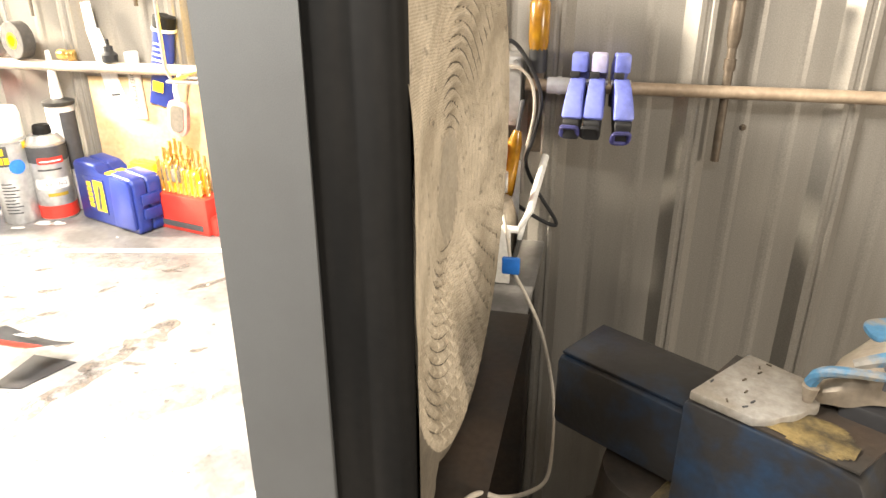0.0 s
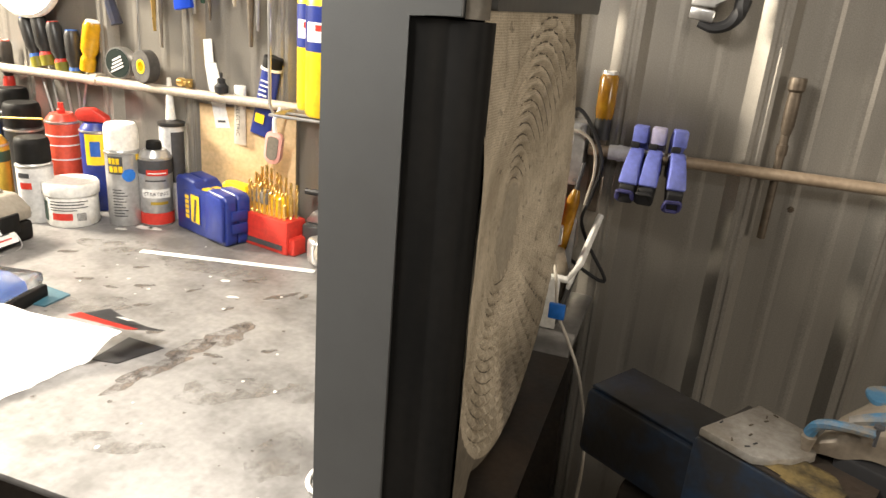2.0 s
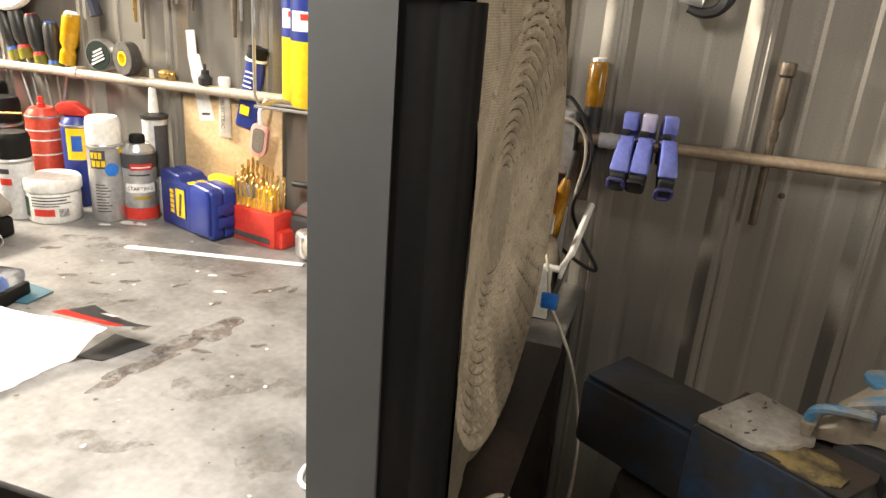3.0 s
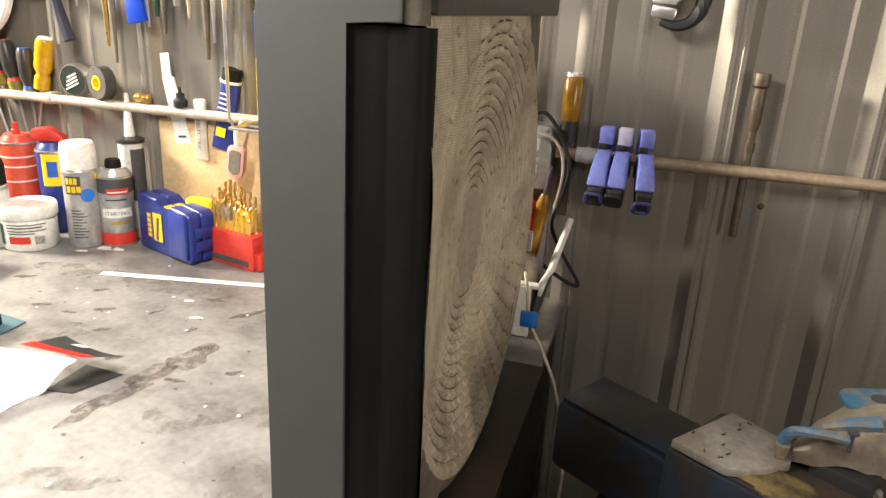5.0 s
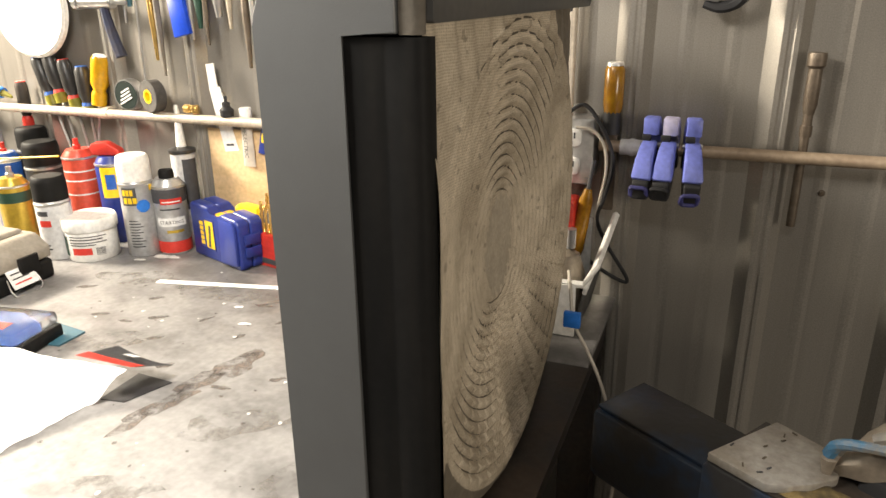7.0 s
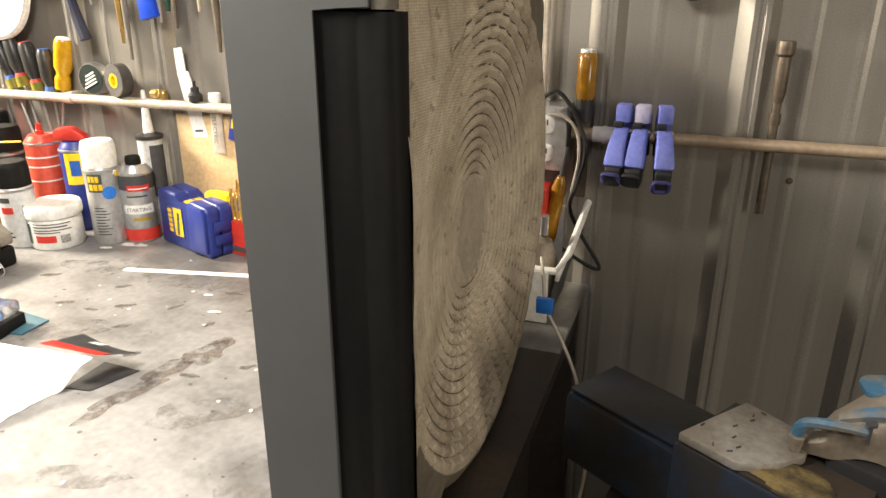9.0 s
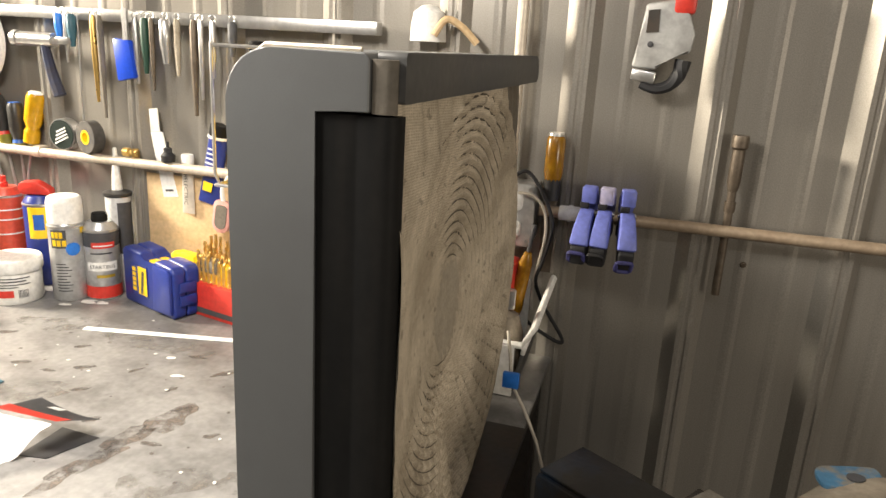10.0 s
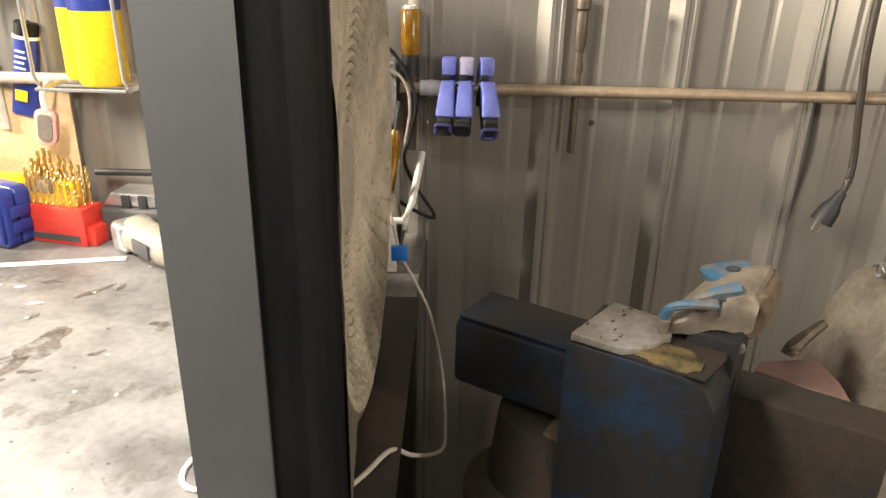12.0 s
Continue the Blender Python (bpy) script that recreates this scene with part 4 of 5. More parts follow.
bw = spray_can((-1.26, 1.075, 0.9), 0.033, 0.175, BLUE_PRINT, None, 0, "blue can with white shoulder and red nozzle", nozzle=RED)
link("shoulder", moved(lathe([(0.034, 0), (0.032, 0.008), (0.02, 0.02), (0.012, 0.022), (0, 0.022)]), pose(0, 0, 0.155)), WHITE_PLASTIC, bw)
blk = spray_can((-1.225, 1.125, 0.9), 0.034, 0.19, BLACK_TIN, BLACK_PLASTIC, 0.045, "black can with glossy black cap")
straw = link("spray_straw", sweep([(-1.21, 1.02, 1.075), (-1.06, 1.05, 1.085)], 0.002, 8, False), YELLOW, label="thin yellow spray straw lying across the cans")
tagged(straw, category="straw")

jar = thing("plastic_jar", (-0.94, 0.992, 0.9), "white screw-lid jar with green and red label", "jar", "cans on the bench")
link("body", lathe([(0, 0), (0.046, 0), (0.049, 0.004), (0.049, 0.062), (0.047, 0.066), (0, 0.066)], 36), WHITE_PLASTIC, jar)
link("lid", lathe([(0.0515, 0.062), (0.0525, 0.064), (0.0525, 0.082), (0.050, 0.086), (0, 0.086)], 36), WHITE_PLASTIC, jar, "white ribbed lid")
link("green_print", band(0.049, 0.012, 0.052, FACE - 80, FACE - 55), GREEN, jar)
link("red_print", band(0.049, 0.016, 0.03, FACE - 40, FACE + 5), RED, jar)
bars(jar, 0.049, [(0.052, 0.002, 1), (0.046, 0.0025, 0.9), (0.040, 0.002, 1), (0.035, 0.002, 0.7)], FACE - 45, FACE + 40)
for k in range(8):
    link("barcode_bar", band(0.049, 0.014, 0.030, FACE + 14 + 2.6 * k, FACE + 15.3 + 2.6 * k, 2), INK, jar)

caulk = thing("caulk_tube", (-0.80, 1.127, 0.9), "sealant cartridge with white nozzle standing by the wall", "cartridge")
link("barrel", lathe([(0, 0), (0.0235, 0), (0.0245, 0.003), (0.0245, 0.198), (0, 0.198)]), WHITE_TIN, caulk)
link("black_label", band(0.0245, 0.08, 0.185, FACE - 5, FACE + 70), INK, caulk)
link("collar", lathe([(0.027, 0.196), (0.0275, 0.2), (0.0275, 0.203), (0.012, 0.208), (0, 0.208)]), BLACK_TIN, caulk, "dark end cap")
link("nozzle", lathe([(0.0105, 0.206), (0.004, 0.29), (0.003, 0.292), (0, 0.292)], 16), WHITE_PLASTIC, caulk)

# ---- cases and drill index ----
case = thing("tool_case", (-0.752, 1.073, 0.9), "navy blue plastic case with yellow label on the bench", "case", turn=-20)
CASE = [(0.0, 0.0), (0.166, 0.0), (0.172, 0.008), (0.172, 0.092), (0.164, 0.101), (0.112, 0.104), (0.104, 0.093), (0.074, 0.093), (0.066, 0.110), (0.010, 0.113), (0.0, 0.106)]
link("shell", prism(CASE, 0.0, 0.026, "y", 0.005, 3), NAVY, case)
link("back_shell", prism(CASE, 0.0268, 0.056, "y", 0.005, 3), NAVY, case)
link("raised_end", prism([(0.108, 0.006), (0.168, 0.010), (0.168, 0.088), (0.160, 0.097), (0.114, 0.099)], -0.007, 0.001, "y", 0.004), NAVY, case)
link("label", box((0.030, -0.0012, 0.022), (0.086, 0.0008, 0.086), 0), NAVY, case, "dark printed label")
link("label_picture", box((0.056, -0.0020, 0.026), (0.084, -0.0013, 0.082), 0), YELLOW, case, "yellow label")
link("label_tool", moved(box((-0.003, -0.0006, -0.024), (0.004, 0.0, 0.022), 0), pose(0.070, -0.0021, 0.052, 0, 8)), INK, case)
for k in range(5):
    link("label_bar", box((0.036, -0.0020, 0.030 + 0.010 * k), (0.048, -0.0013, 0.0375 + 0.010 * k), 0), YELLOW, case)
for z in (0.026, 0.052):
    link("latch", box((0.172, 0.010, z), (0.1765, 0.046, z + 0.020), 0.002), NAVY, case, "blue snap latch")
link("handle_gap", box((0.076, 0.010, 0.0905), (0.102, 0.046, 0.0965), 0.002), YELLOW, case)

yc = thing("yellow_case", (-0.66, 1.095, 0.9), "yellow and black plastic bit case behind the drill index", "case", turn=-14)
link("shell", box((0.0, 0.0, 0.0), (0.17, 0.035, 0.105), 0.007, 3), YELLOW, yc)
link("lid_rib", box((0.015, -0.004, 0.09), (0.075, 0.012, 0.111), 0.004), YELLOW, yc)
link("latch", box((0.085, -0.005, 0.085), (0.135, 0.02, 0.1105), 0.004), DUST_DARK, yc)

idx = thing("drill_index", (-0.588, 1.062, 0.9), "red drill stand full of gold-coloured drill bits", "drill set", turn=-13)
link("stand", prism([(0.0, 0.0), (0.062, 0.0), (0.062, 0.03), (0.05, 0.066), (0.0, 0.066)], 0.0, 0.118, "x", 0.003), RED, idx, "red plastic stand")
link("foot", box((0.112, 0.006, 0.0), (0.132, 0.06, 0.034), 0.004), RED, idx)
link("slot", box((0.012, -0.0012, 0.008), (0.106, 0.0008, 0.018), 0), INK, idx)
for k in range(24):
    row, col = divmod(k, 8)
    x, y = 0.012 + 0.0128 * col + 0.003 * row, 0.010 + 0.013 * row
    hgt = 0.030 + 0.032 * (1 - col / 8) + 0.014 * row + random.uniform(-0.006, 0.006)
    r = 0.0032 - 0.0001 * col
    link("drill_bit", moved(merge(sweep([(0, 0, 0), (0, 0, hgt)], r, 7, False), *[sweep([(r * math.cos(q * 0.8 + ph), r * math.sin(q * 0.8 + ph), hgt * q / 16) for q in range(17)], 0.0009, 4, False) for ph in (0, 3.14)]), pose(x, y, 0.0655, random.uniform(-2, 2), random.uniform(-2, 2))), GOLD, idx)

tc = thing("hard_case", (-1.02, 0.81, 0.9), "tan and black moulded tool case with a paper tag", "case", turn=3)
link("base", box((-0.13, -0.07, 0.0), (0.105, 0.065, 0.038), 0.008, 3), BLACK_PLASTIC, tc)
link("lid", prism([(-0.13, 0.040), (0.105, 0.040), (0.105, 0.062), (0.075, 0.086), (-0.13, 0.086)], -0.07, 0.065, "y", 0.006, 3), TOOLCASE, tc, "dusty tan lid")
link("band", box((0.028, -0.0735, 0.036), (0.05, -0.069, 0.08), 0.002), TOOLCASE, tc)
link("paper_tag", moved(box((0.0, -0.026, 0.0), (0.001, 0.026, 0.036), 0), pose(0.120, -0.012, 0.012, 0, -28, 0)), PAPER, tc, "small white tag")
for k in range(3):
    link("print_line", moved(box((0.0012, -0.020, 0.008 + 0.009 * k), (0.0016, 0.014, 0.0105 + 0.009 * k), 0), pose(0.120, -0.012, 0.012, 0, -28, 0)), INK if k else RED, tc)
link("tag_wire", sweep([(0.108, -0.040, 0.030), (0.124, -0.040, 0.002), (0.126, 0.012, 0.002), (0.108, 0.016, 0.030)], 0.0012), GALV, tc)
link("lid_panel", prism([(-0.12, 0.0865), (0.060, 0.0865), (0.052, 0.0935), (-0.12, 0.0935)], -0.058, 0.052, "y", 0.003), TOOLCASE, tc, "raised dusty lid panel")
link("end_latch", box((0.1045, -0.012, 0.024), (0.112, 0.030, 0.060), 0.003), BLACK_PLASTIC, tc, "black latch")

org = thing("clear_organizer", (-0.70, 0.60, 0.9), "clear-lidded box of fasteners with blue and red print", "box", turn=10)
link("tray", box((-0.16, 0.0, 0.0), (0.026, 0.095, 0.022), 0.004), BLACK_PLASTIC, org)
link("red_side", box((-0.16, -0.003, 0.002), (-0.015, -0.0005, 0.021), 0.0005), RED, org)
link("lid", box((-0.158, 0.002, 0.0225), (0.024, 0.093, 0.044), 0.007), BLISTER, org, "clear lid")
link("insert", moved(prism([(-0.150, 0.012), (0.012, 0.012), (0.012, 0.060), (-0.03, 0.082), (-0.150, 0.082)], 0.0, 0.001, "z", 0.0), pose(0, 0, 0.0245)), BLUE_PRINT, org, "blue card")
link("white_card", prism([(-0.145, 0.018), (-0.062, 0.018), (-0.086, 0.078), (-0.145, 0.078)], 0.0262, 0.0270, "z", 0.0), PAPER, org)
link("red_stripe", box((-0.05, 0.03, 0.0262), (-0.02, 0.05, 0.0270), 0), RED, org)
card = link("teal_card", prism([(-0.05, -0.03), (0.03, -0.02), (0.028, 0.03), (-0.05, 0.04)], 0.0, 0.002, "z", 0.0), TEAL, label="dark teal card lying on the bench")
card.location = (-0.695, 0.685, 0.9005)
tagged(card, category="card")

pkg = thing("blister_pack", (-0.6, 0.55, 0.9), "empty clear blister pack with red and black header card", "packaging")
sh = bmesh.new()
N = 30
gridp = []
for i in range(N + 1):
    row = []
    for j in range(N + 1):
        u, v = i / N, j / N
        right = 0.092 + 0.022 * v + 0.035 * smoothstep(0.75, 1.0, v) + 0.006 * noise.noise(Vector((v * 7, 1.0, 0.0)))
        x = right - 0.34 * u
        y = -0.122 + 0.165 * v - 0.02 * u + 0.004 * noise.noise(Vector((u * 9, v * 5, 2.0)))
        lift = max(smoothstep(0.0, 0.10, u), smoothstep(0.80, 0.95, v)) * smoothstep(0.0, 0.16, v)
        h = 0.001 + 0.041 * lift * (0.55 + 0.45 * v) + 0.005 * lift * noise.noise(Vector((u * 8, v * 5, 0.3)))
        row.append(sh.verts.new((x, y, max(h, 0.001))))
    gridp.append(row)
for a, b in zip(gridp, gridp[1:]):
    for j in range(N):
        sh.faces.new((a[j], a[j + 1], b[j + 1], b[j]))
link("blister", sh, PLASTIC_BAG, pkg, "milky clear shell")


def bent_card(a, b, c, d, sag, n=8):
    """A thin card between four corners, curling down along its far edge."""
    bm = bmesh.new()
    a, b, c, d = (Vector(p) for p in (a, b, c, d))
    rows = [[bm.verts.new(a.lerp(b, i / n).lerp(d.lerp(c, i / n), j / 3) - Vector((0, 0, sag * math.sin(math.pi * i / n) * (j / 3)))) for j in range(4)] for i in range(n + 1)]
    for p, q in zip(rows, rows[1:]):
        for j in range(3):
            bm.faces.new((p[j], p[j + 1], q[j + 1], q[j]))
    bmesh.ops.solidify(bm, geom=bm.faces[:], thickness=0.0006)
    return bm


link("header_card", bent_card((0.055, 0.052, 0.041), (0.148, 0.056, 0.039), (0.170, 0.102, 0.022), (0.075, 0.100, 0.036), 0.006), INK, pkg, "black header card")
link("red_band", bent_card((0.052, 0.048, 0.0425), (0.146, 0.052, 0.0405), (0.154, 0.068, 0.0362), (0.060, 0.064, 0.0418), 0.001), RED, pkg)
link("price_mark", bent_card((0.105, 0.078, 0.0388), (0.125, 0.078, 0.0378), (0.130, 0.086, 0.0358), (0.110, 0.086, 0.0366), 0.0), PAPER, pkg)
# Black sheet on the bench that paints the shade inside the open end.
link("shade_card", prism([(0.112, 0.024), (0.148, 0.030), (0.172, 0.092), (0.11, 0.095)], 0.0006, 0.0014, "z", 0.0), RUBBER, pkg, "black sheet for the shade under the shell")

ruler = link("steel_rule", box((-0.165, -0.0075, 0.0), (0.165, 0.0075, 0.0012), 0.0003), PAPER, label="thin pale steel rule lying on the bench")
ruler.matrix_world = pose(-0.55, 0.957, 0.9006, 0, 0, math.degrees(math.atan2(0.07, 0.315)))
tagged(ruler, category="ruler")

gr = thing("angle_grinder", (-0.33, 0.985, 0.9), "dusty grey power tool lying on the bench", "power tool", turn=-40)
link("motor_body", moved(lathe([(0, -0.09), (0.02, -0.088), (0.03, -0.07), (0.031, 0.02), (0.026, 0.07), (0.02, 0.09), (0, 0.09)], 18), pose(0, 0, 0.032, 0, 90, 0)), TOOLCASE, gr)
link("gear_head", box((-0.10, -0.032, 0.002), (-0.055, 0.032, 0.055), 0.012, 3), GALV, gr)
link("vent", box((-0.02, -0.0335, 0.02), (0.03, -0.029, 0.045), 0.002), INK, gr)
gad = thing("battery_charger", (-0.36, 1.09, 0.9), "grey and black battery charger against the wall", "charger", turn=-5)
link("shell", box((-0.10, -0.03, 0.0), (0.10, 0.045, 0.06), 0.008, 3), DARK_BAR, gad)
link("deck", prism([(-0.10, 0.06), (0.10, 0.06), (0.085, 0.085), (-0.08, 0.085)], -0.02, 0.04, "y", 0.005), GALV, gad, "grey ribbed deck")
for k in range(4):
    link("rib", box((-0.06 + 0.03 * k, -0.024, 0.06), (-0.045 + 0.03 * k, -0.019, 0.082), 0.001), RUBBER, gad)
link("hose", sweep([(-0.13, 0.03, 0.105), (0.04, 0.03, 0.108), (0.09, 0.02, 0.095), (0.105, 0.0, 0.07), (0.09, -0.03, 0.045)], 0.006), RUBBER, gad, "black cable")
ply = link("plywood_board", box((-0.112, -0.0015, 0.0), (0.112, 0.0015, 0.245), 0.0008), CARDBOARD, label="thin honey-coloured board leaning on the wall")
ply.matrix_world = pose(-0.631, 1.1455, 0.901, -0.3)
tagged(ply, category="board")

# ---- left wall tools ----
def driver(x, top, length, handle, ring, tip, lean, r=0.013):
    d = thing("screwdriver", (x, 1.142, top - length), "black-handled screwdriver slotted behind the conduit" if handle is BLACK_TIN or handle is VISE_TOP else "amber-handled screwdriver slotted behind the conduit", "screwdriver", "screwdrivers on the wall")
    d.matrix_world = pose(x - length * math.sin(radians(lean)), 1.144, top - length * math.cos(radians(lean)), 0, lean, 0)
    link("handle", moved(lathe([(0, 0.0), (r * 0.8, 0.0), (r * 0.8, 0.02), (r * 0.65, 0.03), (r, 0.045), (r, 0.095), (r * 0.8, 0.104), (0, 0.105)], 10), pose(0, 0, length - 0.105)), handle, d)
    link("cap", moved(lathe([(0, 0.107), (r * 0.75, 0.106), (r * 0.8, 0.1)], 10), pose(0, 0, length - 0.105)), ring, d)
    link("collar", moved(lathe([(0, 0.029), (r * 0.74, 0.029), (r * 0.85, 0.022), (0, 0.022)], 10), pose(0, 0, length - 0.105)), tip if ring is WHITE_PLASTIC else ring, d)
    link("ferrule", moved(lathe([(0, 0.022), (r * 0.88, 0.022), (r * 0.86, 0.0), (0, 0.0)], 10), pose(0, 0, length - 0.105)), tip, d)
    link("shank", sweep([(0, 0, 0), (0, 0, length - 0.1)], 0.0028, 8, False), GALV, d)
    return d


OLIVE = mat("clear_olive_plastic", (0.22, 0.20, 0.03), 0.3)
driver(-1.250, 1.222, 0.16, VISE_TOP, RED, RED, 0, 0.014)
driver(-1.184, 1.276, 0.25, BLACK_TIN, BLUE_PRINT, OLIVE, -15, 0.0155)
driver(-1.147, 1.284, 0.26, BLACK_TIN, RED, OLIVE, -10, 0.0165)
driver(-1.107, 1.273, 0.24, BLACK_TIN, RED, OLIVE, -9, 0.0155)
driver(-1.058, 1.260, 0.22, BLACK_TIN, BLUE_PRINT, OLIVE, -2, 0.016)
AMBER_CLEAR = mat("clear_amber_plastic", (0.62, 0.34, 0.012), 0.18, 0, (0.52, 0.26, 0.008), 12, 0.6)
driver(-0.998, 1.283, 0.22, AMBER_CLEAR, WHITE_PLASTIC, AMBER_CLEAR, 14, 0.0185)
lying = thing("stubby_driver", (-1.29, 1.124, 1.192), "blue and green stubby driver lying on the conduit", "screwdriver")
link("handle", sweep([(-0.05, 0, 0.022), (-0.01, 0, 0.010)], 0.012, 10, False), BLACK_TIN, lying)
link("collar", sweep([(-0.009, 0, 0.0097), (0.004, 0, 0.006)], 0.0125, 10, False), LIGHT_BLUE, lying, "bright blue collar")
link("tip", sweep([(0.005, 0, 0.0057), (0.030, 0, -0.002)], (0.009, 0.003), 8, False), OLIVE, lying)

tin = thing("round_tin", (-0.925, 1.128, 1.174), "round tin with a black printed lid standing on the conduit", "tin")
link("can", moved(lathe([(0, 0.0), (0.031, 0.0), (0.032, 0.002), (0.032, 0.022), (0.0, 0.022)], 30), pose(0, 0.02, 0.033, 90)), GALV, tin)
link("lid_print", moved(lathe([(0, 0.0), (0.029, 0.0), (0.029, 0.001), (0, 0.001)], 30), pose(0, -0.0025, 0.033, 90)), mat("black_green_print", (0.012, 0.022, 0.018), 0.4), tin, "black printed lid")
for k in range(4):
    link("print_line", moved(box((-0.018 + 0.002 * k, -0.0012, -0.002), (0.018 - 0.002 * k, 0.0, 0.0012), 0), pose(0, -0.0036, 0.022 + 0.007 * k, 0, -25)), PAPER, tin)
tr = thing("tape_roll", (-0.853, 1.128, 1.1755), "roll of black electrical tape with yellow core on the conduit", "tape", turn=-16)
link("winding", moved(lathe([(0.0145, 0.0), (0.031, 0.0), (0.0322, 0.001), (0.0322, 0.023), (0.031, 0.024), (0.0145, 0.024), (0.0145, 0.0)], 36), pose(0, 0.0095, 0.0325, 90)), WHEEL, tr, "dull black tape winding")
link("core", moved(lathe([(0.0098, -0.0005), (0.0132, -0.0005), (0.0142, 0.0245), (0.0098, 0.0245), (0.0098, -0.0005)], 28), pose(0, 0.0095, 0.0325, 90)), YELLOW, tr, "yellow card core")
brs = thing("brass_fitting", (-0.763, 1.126, 1.176), "small brass pipe fittings on the conduit", "fitting")
link("tee", moved(lathe([(0, 0), (0.009, 0), (0.009, 0.012), (0.006, 0.014), (0.006, 0.03), (0, 0.03)], 10), pose(-0.012, 0, 0.010, 0, 90)), GOLD, brs)
link("nut", moved(lathe([(0, 0), (0.010, 0), (0.010, 0.012), (0, 0.012)], 6), pose(0.006, 0, 0.008, 0, 90, 30)), GOLD, brs)


def squeeze_tube(x, top, bottom, r, body, cap, lean, label, cap_h=0.02, y=1.1395):
    d = thing("squeeze_tube", (x, y, bottom), label, "tube", "tubes on the wall")
    d.matrix_world = pose(x, y, bottom, 0, lean, 0)
    hgt = top - bottom
    bm = bmesh.new()
    rings = []
    for k in range(13):
        t = k / 12
        a, b = r * (1.15 - 0.2 * t), max(0.001, r * 0.75 * t ** 0.7)
        rings.append([bm.verts.new((a * math.cos(q * math.pi / 9), b * math.sin(q * math.pi / 9), (hgt - cap_h) * t)) for q in range(18)])
    for p, q in zip(rings, rings[1:]):
        for k in range(18):
            bm.faces.new((p[k], p[(k + 1) % 18], q[(k + 1) % 18], q[k]))
    bm.faces.new(rings[0]), bm.faces.new(rings[-1])
    link("body", bm, body, d)
    link("cap", moved(lathe([(r * 0.95, 0), (r * 0.95, cap_h * 0.9), (r * 0.85, cap_h), (0, cap_h)], 18), pose(0, 0, hgt - cap_h)), cap, d)
    return d


strip = thing("hanging_packet", (-0.7, 1.146, 1.1), "narrow clear packet with a white header tucked behind the conduit", "packaging")
link("header", prism([(-0.026, 0.128), (-0.006, 0.130), (-0.009, 0.174), (-0.028, 0.172)], -0.0012, 0.0012, "y", 0.0), PAPER, strip, "white card header")
link("sleeve", prism([(-0.004, 0.0), (0.030, 0.004), (0.0, 0.1295), (-0.0265, 0.1275)], -0.0014, 0.0014, "y", 0.0), PLASTIC_BAG, strip, "milky plastic sleeve")
link("print_bar", prism([(0.002, 0.012), (0.020, 0.014), (0.019, 0.018), (0.001, 0.016)], -0.0022, -0.0016, "y", 0.0), INK, strip)
st = squeeze_tube(-0.643, 1.192, 1.075, 0.0125, CORD_WHITE, WHITE_PLASTIC, 1, "small cream glue tube tucked behind the conduit", 0.018)
link("lettering", moved(lettering("DIELECTRIC", 0.0125), pose(0.0, -0.0085, 0.052, 0, 90, 0)), INK, st)
bt = squeeze_tube(-0.597, 1.258, 1.100, 0.020, NAVY, BLACK_PLASTIC, 12, "blue grease tube with black cap behind the conduit", 0.024)
for k in range(4):
    link("print_line", box((-0.011, -0.0160 + 0.0006 * k, 0.082 + 0.009 * k), (0.008 - 0.003 * (k % 2), -0.0150 + 0.0006 * k, 0.085 + 0.009 * k), 0), PAPER, bt)
link("white_ring", moved(lathe([(0.0205, 0), (0.0205, 0.005), (0, 0.005)], 18), pose(0, 0, 0.132)), WHITE_PLASTIC, bt)
link("yellow_mark", box((-0.010, -0.0135, 0.028), (0.010, -0.0125, 0.046), 0), YELLOW, bt)
bk = thing("black_fitting", (-0.676, 1.128, 1.176), "small black and chrome fitting on the conduit", "fitting")
link("body", moved(lathe([(0, 0), (0.013, 0), (0.014, 0.012), (0.008, 0.018), (0.008, 0.026), (0.003, 0.028), (0.003, 0.038), (0, 0.038)], 14), pose(0, 0, 0)), RUBBER, bk)
fob = thing("key_fob", (-0.545, 1.10, 1.058), "pink-rimmed tag hanging on a white tie from the conduit", "tag")
link("rim", moved(prism(rounded(-0.018, 0.0, 0.018, 0.062, (0.016, 0.016, 0.010, 0.010), 5), -0.005, 0.005, "y", 0.002), pose(0, 0, 0, 0, 8)), PINK, fob, "pink plastic rim")
link("face", moved(prism(rounded(-0.012, 0.008, 0.012, 0.054, (0.011, 0.011, 0.007, 0.007), 5), -0.0068, -0.0052, "y", 0.0), pose(0, 0, 0, 0, 8)), DUST_DARK, fob)
link("tie", sweep([(0.008, 0, 0.058), (0.006, 0.0, 0.085), (0.012, 0.012, 0.107)], (0.005, 0.0025)), WHITE_PLASTIC, fob)

bask = thing("wire_basket", (-0.44, 1.09, 1.166), "galvanised wire basket holding yellow bottles", "basket")
for z in (0.0, 0.235):
    link("hoop", sweep([(-0.062, -0.064, z), (0.075, -0.064, z), (0.075, 0.056, z), (-0.062, 0.056, z)], 0.003, 6, False, True), GALV, bask)
for x in (-0.062, 0.075):
    link("upright", sweep([(x, -0.064, 0.24), (x, -0.064, 0.02), (x, -0.050, -0.003), (x, 0.045, -0.003), (x, 0.056, 0.02), (x, 0.056, 0.24)], 0.003, 6, False), GALV, bask)
link("floor_wire", sweep([(-0.062, -0.01, -0.003), (0.075, -0.01, -0.003)], 0.0025, 6, False), GALV, bask)
